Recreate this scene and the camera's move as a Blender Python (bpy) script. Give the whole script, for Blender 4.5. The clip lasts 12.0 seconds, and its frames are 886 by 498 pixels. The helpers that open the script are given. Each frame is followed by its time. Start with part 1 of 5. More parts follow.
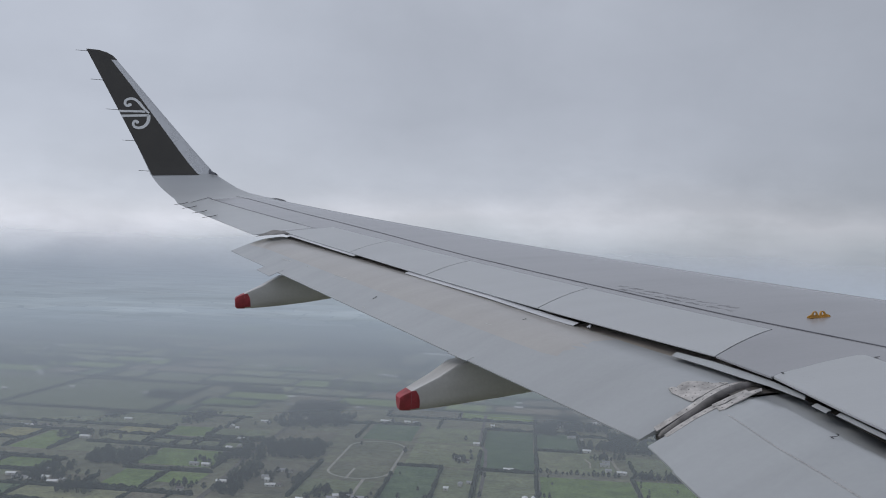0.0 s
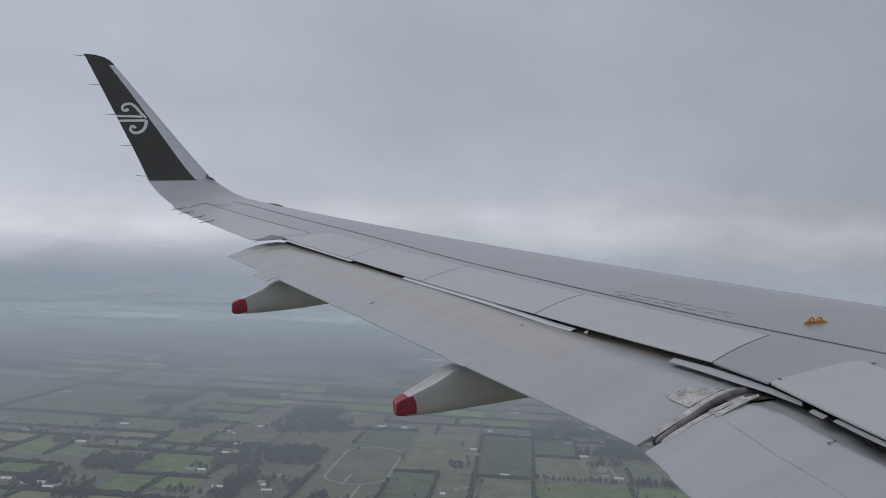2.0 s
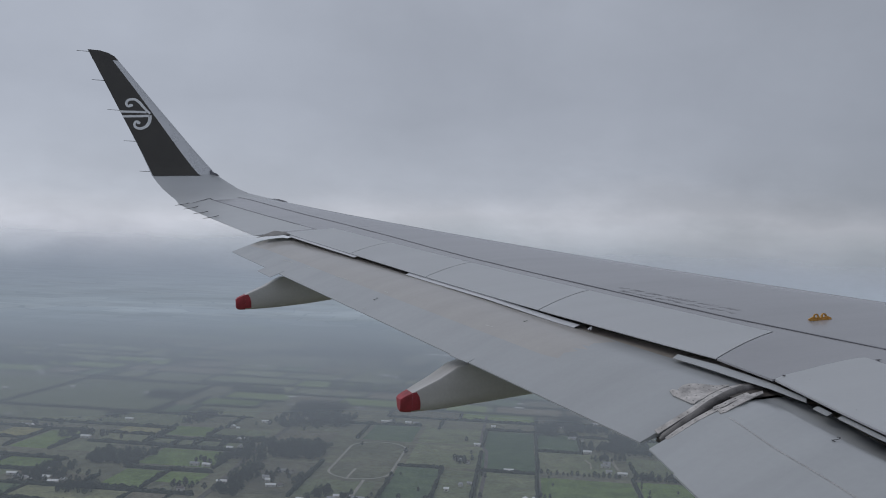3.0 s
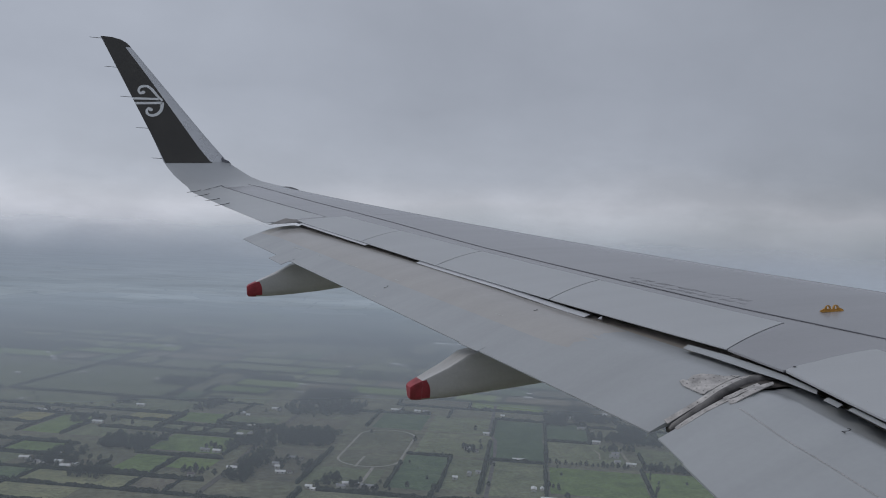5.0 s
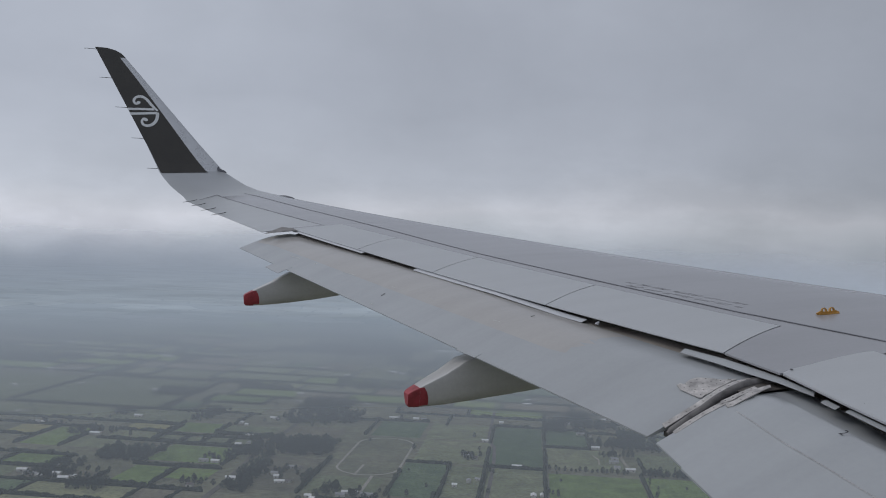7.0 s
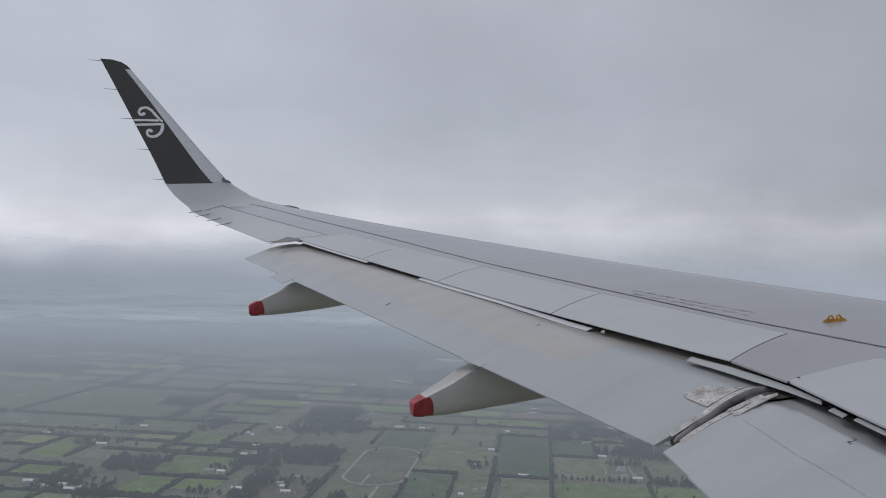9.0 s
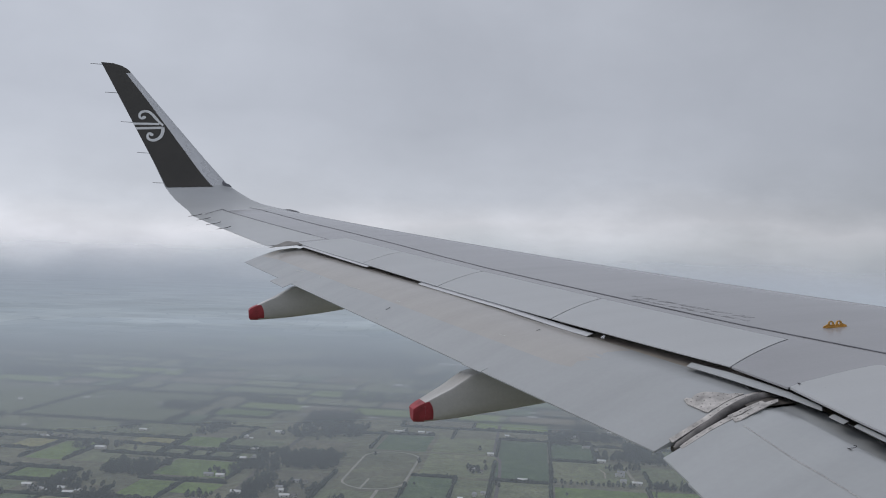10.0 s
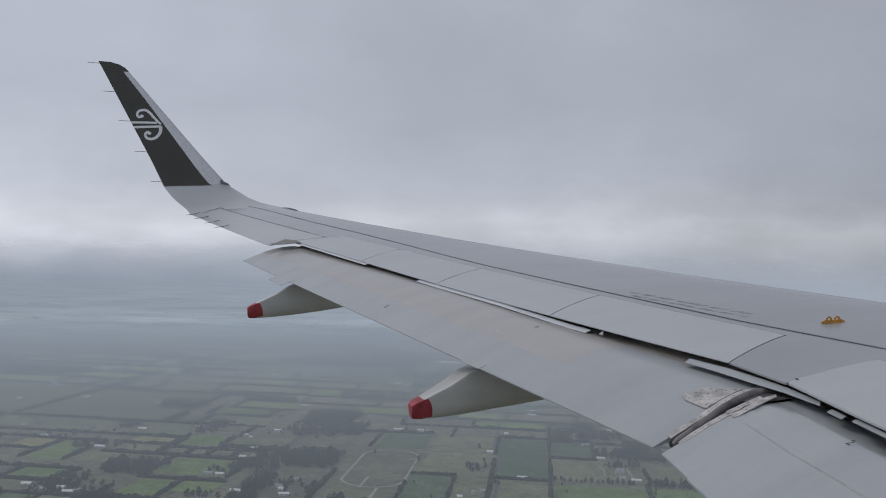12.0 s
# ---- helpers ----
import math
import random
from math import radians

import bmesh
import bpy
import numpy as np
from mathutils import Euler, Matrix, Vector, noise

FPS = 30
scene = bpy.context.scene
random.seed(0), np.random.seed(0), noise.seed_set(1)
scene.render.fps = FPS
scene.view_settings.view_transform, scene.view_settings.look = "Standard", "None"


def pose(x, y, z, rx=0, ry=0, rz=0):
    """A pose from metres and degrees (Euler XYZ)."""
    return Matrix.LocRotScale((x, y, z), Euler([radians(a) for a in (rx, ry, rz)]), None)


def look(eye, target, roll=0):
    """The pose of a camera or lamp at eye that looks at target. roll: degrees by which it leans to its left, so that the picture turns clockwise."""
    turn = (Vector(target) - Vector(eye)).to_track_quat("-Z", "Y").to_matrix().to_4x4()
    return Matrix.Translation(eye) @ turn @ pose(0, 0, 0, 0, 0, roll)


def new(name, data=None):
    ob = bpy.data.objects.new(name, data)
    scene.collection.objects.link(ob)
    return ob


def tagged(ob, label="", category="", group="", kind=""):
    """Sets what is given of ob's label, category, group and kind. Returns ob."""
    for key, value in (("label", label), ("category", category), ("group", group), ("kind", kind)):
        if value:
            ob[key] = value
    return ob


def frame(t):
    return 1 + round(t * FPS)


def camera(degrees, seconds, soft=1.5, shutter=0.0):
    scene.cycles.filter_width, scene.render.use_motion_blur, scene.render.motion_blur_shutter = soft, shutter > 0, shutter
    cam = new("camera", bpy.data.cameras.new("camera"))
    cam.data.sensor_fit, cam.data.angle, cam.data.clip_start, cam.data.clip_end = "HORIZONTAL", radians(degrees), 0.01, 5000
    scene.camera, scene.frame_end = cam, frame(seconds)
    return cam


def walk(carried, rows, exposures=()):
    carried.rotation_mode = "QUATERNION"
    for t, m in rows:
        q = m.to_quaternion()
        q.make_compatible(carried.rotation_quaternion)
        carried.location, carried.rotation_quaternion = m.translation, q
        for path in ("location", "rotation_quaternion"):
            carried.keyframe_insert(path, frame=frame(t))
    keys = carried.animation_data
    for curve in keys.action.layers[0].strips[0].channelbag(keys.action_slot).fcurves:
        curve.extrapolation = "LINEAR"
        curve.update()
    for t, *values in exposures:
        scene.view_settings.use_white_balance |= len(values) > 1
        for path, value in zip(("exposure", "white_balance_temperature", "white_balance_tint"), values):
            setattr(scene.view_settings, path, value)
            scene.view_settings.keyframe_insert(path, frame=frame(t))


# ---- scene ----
cam = camera(53.18, 12.0, soft=1.0)
walk(cam, [
    (0.0, pose(0.0018, 0.0049, 349.9969, 90.471, -2.341, -16.208)),
    (0.5, pose(0.0060, 0.0049, 349.9943, 90.604, -2.306, -16.302)),
    (1.0, pose(0.0009, -0.0002, 349.9952, 90.878, -2.286, -16.460)),
    (1.5, pose(0.0036, 0.0068, 349.9979, 91.127, -2.315, -16.457)),
    (2.0, pose(0.0018, 0.0055, 349.9968, 90.835, -2.414, -16.391)),
    (2.5, pose(-0.0018, 0.0075, 350.0010, 90.557, -2.544, -16.286)),
    (3.0, pose(0.0028, 0.0094, 350.0052, 90.506, -2.432, -16.146)),
    (5.0, pose(0.0003, 0.0077, 349.9993, 89.775, -2.865, -15.468)),
    (5.5, pose(0.0028, 0.0084, 350.0004, 89.844, -2.731, -15.537)),
    (6.0, pose(-0.0003, 0.0024, 349.9978, 89.992, -2.663, -15.615)),
    (6.5, pose(0.0000, 0.0000, 350.0000, 90.222, -2.395, -15.715)),
    (7.0, pose(0.0023, -0.0007, 349.9979, 90.241, -2.237, -15.672)),
    (9.0, pose(0.0060, 0.0046, 349.9996, 90.811, -1.923, -15.343)),
    (9.5, pose(0.0015, 0.0078, 350.0007, 91.021, -1.971, -15.337)),
    (10.0, pose(0.0032, 0.0084, 350.0054, 91.071, -2.079, -15.359)),
    (10.5, pose(0.0051, 0.0090, 350.0006, 91.158, -2.123, -15.263)),
    (11.0, pose(0.0054, 0.0047, 349.9996, 91.291, -2.004, -15.397)),
    (11.5, pose(0.0073, 0.0006, 349.9990, 90.970, -1.987, -15.492)),
    (12.0, pose(0.0058, 0.0050, 349.9999, 90.944, -1.851, -15.443)),
], exposures=[(0.0, 0.17, 6430, 10), (1.0, 0.08, 6430, 10), (2.0, 0.03, 6430, 10), (3.0, -0.10, 6350, 10), (5.0, -0.16, 6350, 10), (6.0, -0.11, 6350, 10),
              (7.0, -0.02, 6400, 10), (9.0, 0.16, 6540, 10), (10.0, 0.21, 6570, 10), (11.0, 0.20, 6560, 10), (12.0, 0.10, 6450, 10)])

# ---- world and sun ----
SUN_EL, SUN_AZ = radians(48), radians(-60)


def mix_rgb(nt, fac, a, b, mode="MIX"):
    n = nt.nodes.new("ShaderNodeMix")
    n.data_type, n.blend_type = "RGBA", mode
    for sock, val in ((n.inputs[0], fac), (n.inputs[6], a), (n.inputs[7], b)):
        if hasattr(val, "links"):
            nt.links.new(val, sock)
        else:
            sock.default_value = val if not isinstance(val, tuple) else (*val, 1.0)
    return n.outputs[2]


def ramp(nt, fac, stops):
    n = nt.nodes.new("ShaderNodeValToRGB")
    el = n.color_ramp.elements
    while len(el) < len(stops):
        el.new(0.5)
    for e, (p, c) in zip(el, stops):
        e.position = p
        e.color = (*c, 1.0) if isinstance(c, tuple) else (c, c, c, 1.0)
    nt.links.new(fac, n.inputs[0])
    return n.outputs[0]


def math_node(nt, op, a, b=0.0, c=0.0, clamp=False):
    n = nt.nodes.new("ShaderNodeMath")
    n.operation, n.use_clamp = op, clamp
    for sock, val in zip(n.inputs, (a, b, c)):
        if hasattr(val, "links"):
            nt.links.new(val, sock)
        else:
            sock.default_value = val
    return n.outputs[0]


def noise_node(nt, vec, scale, detail=4.0, rough=0.5, stretch=(1, 1, 1), shift=(0, 0, 0)):
    m = nt.nodes.new("ShaderNodeMapping")
    m.inputs["Scale"].default_value = stretch
    m.inputs["Location"].default_value = shift
    nt.links.new(vec, m.inputs["Vector"])
    n = nt.nodes.new("ShaderNodeTexNoise")
    n.inputs["Scale"].default_value = scale
    n.inputs["Detail"].default_value = detail
    n.inputs["Roughness"].default_value = rough
    nt.links.new(m.outputs[0], n.inputs["Vector"])
    return n.outputs[0]


world = bpy.data.worlds.new("overcast_sky")
scene.world = world
world.use_nodes = True
wt = world.node_tree
wt.nodes.clear()
w_out = wt.nodes.new("ShaderNodeOutputWorld")
w_bg = wt.nodes.new("ShaderNodeBackground")
w_sky = wt.nodes.new("ShaderNodeTexSky")
w_sky.sky_type, w_sky.sun_disc = "NISHITA", False
w_sky.sun_elevation, w_sky.sun_rotation = SUN_EL, SUN_AZ
w_co = wt.nodes.new("ShaderNodeTexCoord")
w_sep = wt.nodes.new("ShaderNodeSeparateXYZ")
wt.links.new(w_co.outputs["Generated"], w_sep.inputs[0])
clear = mix_rgb(wt, 1.0, w_sky.outputs[0], (0.1, 0.1, 0.1), "MULTIPLY")
# cloud deck: grey above, brighter gap low over the horizon, hazy below it
# (elevation of the direction, bent a little by wide noise so that the bands are ragged)
wide = noise_node(wt, w_co.outputs["Generated"], 2.6, 3.0, 0.5, (1, 1, 3.0), (0.7, 0.2, 0))
fine = noise_node(wt, w_co.outputs["Generated"], 3.2, 7.0, 0.55, (1, 1, 1.25), (0.3, 0.9, 0.1))
bend = math_node(wt, "MULTIPLY_ADD", math_node(wt, "SUBTRACT", wide, 0.5), 0.16, w_sep.outputs[2])
elev = math_node(wt, "MULTIPLY_ADD", bend, 2.0, 0.3, clamp=True)
deck = ramp(wt, elev, [(0.0, (0.26, 0.287, 0.323)), (0.23, (0.37, 0.402, 0.447)), (0.31, (0.49, 0.527, 0.588)),
                       (0.38, (0.565, 0.582, 0.645)), (0.47, (0.45, 0.475, 0.54)), (0.62, (0.395, 0.418, 0.476)), (1.0, (0.405, 0.429, 0.482))])
puffs = ramp(wt, fine, [(0.30, 0.93), (0.5, 1.01), (0.70, 1.09)])
# brighter towards the side where the sun stands behind the cloud
side = math_node(wt, "MULTIPLY_ADD", w_sep.outputs[0], -0.31, 1.06)
cloud = mix_rgb(wt, 1.0, mix_rgb(wt, 1.0, deck, puffs, "MULTIPLY"), side, "MULTIPLY")
# the gap closes towards the nose of the aircraft
shut = math_node(wt, "MULTIPLY_ADD", math_node(wt, "SUBTRACT", w_sep.outputs[0], 0.28, clamp=True), -0.42, 1.0)
cloud = mix_rgb(wt, ramp(wt, elev, [(0.20, 0.0), (0.30, 1.0), (0.44, 1.0), (0.58, 0.15)]), cloud, mix_rgb(wt, 1.0, cloud, shut, "MULTIPLY"))
# small ragged puffs along the bright gap
low = noise_node(wt, w_co.outputs["Generated"], 8.5, 6.0, 0.58, (1, 1, 2.4), (0.1, 0.4, 0.7))
ragged = mix_rgb(wt, 1.0, cloud, ramp(wt, low, [(0.36, 0.92), (0.5, 1.0), (0.64, 1.09)]), "MULTIPLY")
cloud = mix_rgb(wt, ramp(wt, elev, [(0.27, 0.0), (0.35, 1.0), (0.42, 0.8), (0.56, 0.15)]), cloud, ragged)
both = mix_rgb(wt, 0.93, clear, cloud)
wt.links.new(both, w_bg.inputs["Color"])
w_bg.inputs["Strength"].default_value = 1.0
wt.links.new(w_bg.outputs[0], w_out.inputs["Surface"])

sun_data = bpy.data.lights.new("sun", "SUN")
sun_data.energy, sun_data.angle, sun_data.color = 0.7, radians(25), (1.0, 0.97, 0.92)
sun = new("sun", sun_data)
sun.matrix_world = look((0, 0, 600), (0 - 300 * math.sin(SUN_AZ) * math.cos(SUN_EL), 0 - 300 * math.cos(SUN_AZ) * math.cos(SUN_EL),
                                      600 - 300 * math.sin(SUN_EL)))


# ---- materials ----
def material(name, colour, rough=0.5, metal=0.0, vary=0.06, scale=3.0, fine_scale=60.0, bump=0.0, streak=None, spec=0.5,
             rough_vary=0.1, island=0.0):
    """Paint, metal or soil: colour varied at two scales, with roughness and relief from the same noises."""
    m = bpy.data.materials.new(name)
    m.use_nodes = True
    nt = m.node_tree
    b = nt.nodes["Principled BSDF"]
    co = nt.nodes.new("ShaderNodeTexCoord").outputs["Object"]
    big = noise_node(nt, co, scale, 4.0, 0.55, streak or (1, 1, 1))
    small = noise_node(nt, co, fine_scale, 3.0, 0.6)
    lo = tuple(max(0.0, c * (1 - 2.2 * vary)) for c in colour)
    hi = tuple(min(1.0, c * (1 + 2.0 * vary)) for c in colour)
    col = ramp(nt, big, [(0.28, lo), (0.5, colour), (0.74, hi)])
    col = mix_rgb(nt, 1.0, col, ramp(nt, small, [(0.3, 1 - vary), (0.7, 1.0)]), "MULTIPLY")
    if island:
        geo = nt.nodes.new("ShaderNodeNewGeometry")
        col = mix_rgb(nt, 1.0, col, ramp(nt, geo.outputs["Random Per Island"], [(0.0, 1 - island), (1.0, 1 + island)]), "MULTIPLY")
    nt.links.new(col, b.inputs["Base Color"])
    rg = math_node(nt, "MULTIPLY_ADD", math_node(nt, "SUBTRACT", big, 0.5), rough_vary, rough, clamp=True)
    nt.links.new(rg, b.inputs["Roughness"])
    b.inputs["Metallic"].default_value = metal
    b.inputs["Specular IOR Level"].default_value = spec
    if bump:
        bn = nt.nodes.new("ShaderNodeBump")
        bn.inputs["Strength"].default_value = bump
        bn.inputs["Distance"].default_value = 0.01
        nt.links.new(small, bn.inputs["Height"])
        nt.links.new(bn.outputs[0], b.inputs["Normal"])
    return m


FLOW = (0.35, 2.2, 1.0)  # wear on the wing runs with the airflow
M_SKIN = material("wing_grey_paint", (0.335, 0.336, 0.352), 0.19, 0.1, 0.035, 0.9, 40, 0.0, FLOW)
M_SPOILER = material("spoiler_grey_paint", (0.440, 0.452, 0.466), 0.32, 0.0, 0.03, 1.2, 40, 0.0, FLOW)
M_FLAP = material("flap_grey_paint", (0.374, 0.388, 0.402), 0.24, 0.0, 0.03, 1.5, 30, 0.0, FLOW)
M_STRIP = material("pale_lip_paint", (0.56, 0.57, 0.60), 0.4, 0.0, 0.03, 4, 50)
M_FAIR = material("fairing_grey_paint", (0.55, 0.54, 0.532), 0.33, 0.0, 0.08, 3, 40, 0.0, FLOW)
M_RED = material("red_tip_paint", (0.37, 0.046, 0.060), 0.5, 0.0, 0.18, 9, 60)
M_FAST = material("grey_fastener_metal", (0.425, 0.428, 0.435), 0.5, 0.2, 0.1, 30, 100)
M_BLACK = material("black_sharklet_paint", (0.038, 0.035, 0.030), 0.32, 0.0, 0.08, 2, 60)
M_TIP = material("sharklet_edge_metal", (0.55, 0.56, 0.58), 0.28, 0.55, 0.04, 3, 50)
M_WHITE = material("white_emblem_paint", (0.72, 0.73, 0.74), 0.45, 0.0, 0.03, 8, 60)
M_DARK = material("dark_cavity_primer", (0.60, 0.54, 0.47), 0.6, 0.0, 0.15, 6, 60)
M_SEAL = material("dark_joint_sealant", (0.14, 0.142, 0.16), 0.6, 0.0, 0.12, 6, 60)
M_RUBBER = material("worn_rubber_seal", (0.155, 0.145, 0.142), 0.5, 0.0, 0.25, 9, 80, 0.15)
M_RECESS = material("recess_shade_paint", (0.20, 0.185, 0.175), 0.45, 0.0, 0.3, 9, 60)
M_STEEL = material("worn_riveted_plate", (0.50, 0.475, 0.46), 0.45, 0.1, 0.20, 14, 90, 0.05)
M_RIVET = material("dark_rivet_metal", (0.20, 0.19, 0.185), 0.5, 0.6, 0.1, 30, 100)
M_ORANGE = material("orange_bracket_paint", (0.52, 0.27, 0.05), 0.45, 0.0, 0.12, 20, 90)
M_INK = material("grey_stencil_paint", (0.30, 0.31, 0.33), 0.6, 0.0, 0.1, 20, 90)
M_FADED = material("faded_grey_stencil_paint", (0.298, 0.296, 0.31), 0.22, 0.1, 0.25, 14, 90)
M_SEAM = material("faint_seam_sealant", (0.40, 0.395, 0.392), 0.3, 0.0, 0.1, 20, 90)
M_BLACKINK = material("black_stencil_paint", (0.04, 0.04, 0.045), 0.6, 0.0, 0.1, 20, 90)
M_WICK = material("dark_wick_metal", (0.06, 0.06, 0.065), 0.5, 0.4, 0.1, 20, 90)


# ---- mesh helpers ----
def mesh_of(name, verts, faces, mat, smooth=True):
    me = bpy.data.meshes.new(name)
    me.from_pydata([tuple(v) for v in verts], [], faces)
    me.materials.append(mat)
    me.validate()
    bm = bmesh.new()
    bm.from_mesh(me)
    bmesh.ops.recalc_face_normals(bm, faces=bm.faces)
    bm.to_mesh(me)
    bm.free()
    if smooth:
        for p in me.polygons:
            p.use_smooth = True
        me.set_sharp_from_angle(angle=radians(38))
    return me


def part(name, me, parent, label="", kind=""):
    ob = new(name, me)
    ob.parent = parent
    return tagged(ob, label, "", "", kind)


def loft(rings, closed=True, caps=True):
    """Faces between rings of equally many points; the rings are closed loops when closed."""
    verts, faces, n = [], [], len(rings[0])
    for r in rings:
        verts += [tuple(p) for p in r]
    for i in range(len(rings) - 1):
        for j in range(n if closed else n - 1):
            k = (j + 1) % n
            faces.append((i * n + j, i * n + k, (i + 1) * n + k, (i + 1) * n + j))
    if caps and closed:
        faces.append(tuple(range(n)))
        faces.append(tuple(range((len(rings) - 1) * n, len(rings) * n)))
    return verts, faces


def slab(top, depth):
    """A closed plate from a grid of top points (rows of columns); depth(i, j) metres thick."""
    nu, nv = len(top), len(top[0])
    verts = [tuple(p) for row in top for p in row]
    verts += [(p[0], p[1], p[2] - depth(i / (nu - 1), j / (nv - 1))) for i, row in enumerate(top) for j, p in enumerate(row)]
    o, faces = nu * nv, []
    idx = lambda i, j: i * nv + j
    for i in range(nu - 1):
        for j in range(nv - 1):
            q = (idx(i, j), idx(i, j + 1), idx(i + 1, j + 1), idx(i + 1, j))
            faces += [q, tuple(o + a for a in reversed(q))]
    rim = [idx(0, j) for j in range(nv)] + [idx(i, nv - 1) for i in range(1, nu)]
    rim += [idx(nu - 1, j) for j in range(nv - 2, -1, -1)] + [idx(i, 0) for i in range(nu - 2, 0, -1)]
    for a, b in zip(rim, rim[1:] + rim[:1]):
        faces.append((a, b, o + b, o + a))
    return verts, faces


def tube(points, radius, sides=8):
    rings = []
    for i, p in enumerate(points):
        p = Vector(p)
        d = (Vector(points[min(i + 1, len(points) - 1)]) - Vector(points[max(i - 1, 0)])).normalized()
        a = d.cross(Vector((0, 0, 1)))
        a = a.normalized() if a.length > 1e-4 else Vector((1, 0, 0))
        b = a.cross(d)
        r = radius(i / (len(points) - 1)) if callable(radius) else radius
        rings.append([p + r * (math.cos(2 * math.pi * k / sides) * a + math.sin(2 * math.pi * k / sides) * b) for k in range(sides)])
    return loft(rings)


# ---- the wing: aircraft axes x ahead, y outboard, z up ----
def lead(y):
    return -0.5206 * y


def trail(y):
    return -7.17 - 0.301 * max(0.0, y - 6.4)


def chord(y):
    return lead(y) - trail(y)


def mean_z(y):
    return 0.08904 * y + 0.0028503 * y * y


def crown(c):
    return -0.035 * max(0.0, (c - 0.3) / 0.7) ** 2 - 0.04 * max(0.0, (0.3 - c) / 0.3) ** 2.5


def skin(x, y, up=0.0):
    """The point of the wing's upper surface at x, y."""
    c = (lead(y) - x) / chord(y)
    return Vector((x, y, mean_z(y) + crown(c) * chord(y) + up))


def skin_c(c, y, up=0.0):
    return skin(lead(y) - c * chord(y), y, up)


def thick(c):
    if c < 0.3:
        return 0.115 * math.sqrt(max(0.0, 1 - (1 - c / 0.3) ** 2))
    return 0.115 * (1 - min(1.0, (c - 0.3) / 0.7) ** 1.6) + 0.006


def hinge_c(y):
    return float(np.interp(y, [4, 6.4, 7.2, 8.93, 10.53, 12.0, 13.3], [0.70, 0.66, 0.65, 0.63, 0.61, 0.59, 0.575]))


def spoiler_te(y):
    return float(np.interp(y, [2.0, 5.52, 6.36, 6.85, 8.51, 10.10, 11.57, 13.2], [-6.86, -6.80, -6.755, -6.82, -7.361, -7.870, -8.332, -8.865]))


wing = new("airplane_wing")
wing.matrix_world = pose(10.154, -1.860, 349.296, -0.06, -4.361, 0.008)
tagged(wing, "light grey airliner wing with upturned tip and extended flaps, in flight", "airplane wing")


def wing_section(y, c_top, c_low, n=14):
    """Upper rear edge round the nose to the lower rear edge."""
    pts = []
    for k in range(n + 1):
        c = c_top * (1 - k / n) ** 1.6
        pts.append(skin_c(c, y))
    for k in range(1, n + 1):
        c = c_low * (k / n) ** 1.6
        p = skin_c(c, y)
        pts.append(Vector((p.x, p.y, p.z - thick(c) * chord(y))))
    return pts


INNER = 2.0

# cabin side wall round the window, closing the place behind the camera
M_HULL = material("white_hull_paint", (0.70, 0.71, 0.72), 0.3, 0.0, 0.03, 0.8, 30)
hv, hf = [], []
stations = [-24.0, -20.0, -16.0, -13.0, -11.0, -10.5, -10.071, -9.65, -9.2, -7.5, -5.0, -2.0, 2.0]
angles = sorted(set([-172 + 16 * k for k in range(22)] + [0, 5, 27, 32]))
for rad in (1.98, 1.88):
    for x in stations:
        for an in angles:
            hv.append((x, rad * math.cos(radians(an)), 0.95 + rad * math.sin(radians(an))))
na, ns = len(angles), len(stations)
hole = [(i, j) for i in range(ns - 1) for j in range(na) if -10.6 < stations[i] < -9.6 and 0 <= angles[j] < 32]
for layer in (0, 1):
    for i in range(ns - 1):
        for j in range(na):
            if (i, j) not in hole:
                o = layer * na * ns
                k = (j + 1) % na
                hf.append((o + i * na + j, o + i * na + k, o + (i + 1) * na + k, o + (i + 1) * na + j))
j0, j1 = angles.index(0), angles.index(32)
i0, i1 = stations.index(-10.5), stations.index(-9.2)
rim = [(i0, j) for j in range(j0, j1 + 1)] + [(i, j1) for i in range(i0 + 1, i1 + 1)] + [(i1, j) for j in range(j1 - 1, j0 - 1, -1)] + [(i, j0) for i in range(i1 - 1, i0, -1)]
for (ia, ja), (ib, jb) in zip(rim, rim[1:] + rim[:1]):
    hf.append((ia * na + ja, ib * na + jb, na * ns + ib * na + jb, na * ns + ia * na + ja))
hull = tagged(new("fuselage_wall", mesh_of("fuselage_wall", hv, hf, M_HULL)), "plain white airliner fuselage side with a window opening", "fuselage", kind="structure")
hull.matrix_world = wing.matrix_world.copy()
box_y = [INNER, 3.2, 4.4, 5.4, 6.0, 6.4, 6.9, 7.6, 8.4, 9.2, 10.0, 10.8, 11.6, 12.4, 13.22]
part("wing_box", mesh_of("wing_box", *loft([wing_section(y, hinge_c(y), hinge_c(y)) for y in box_y]), M_SKIN), wing)
out_y = [13.224, 13.8, 14.4, 15.0, 15.6, 16.1, 16.42]
part("outer_panel", mesh_of("outer_panel", *loft([wing_section(y, 0.67, 0.67) for y in out_y]), M_SKIN), wing)
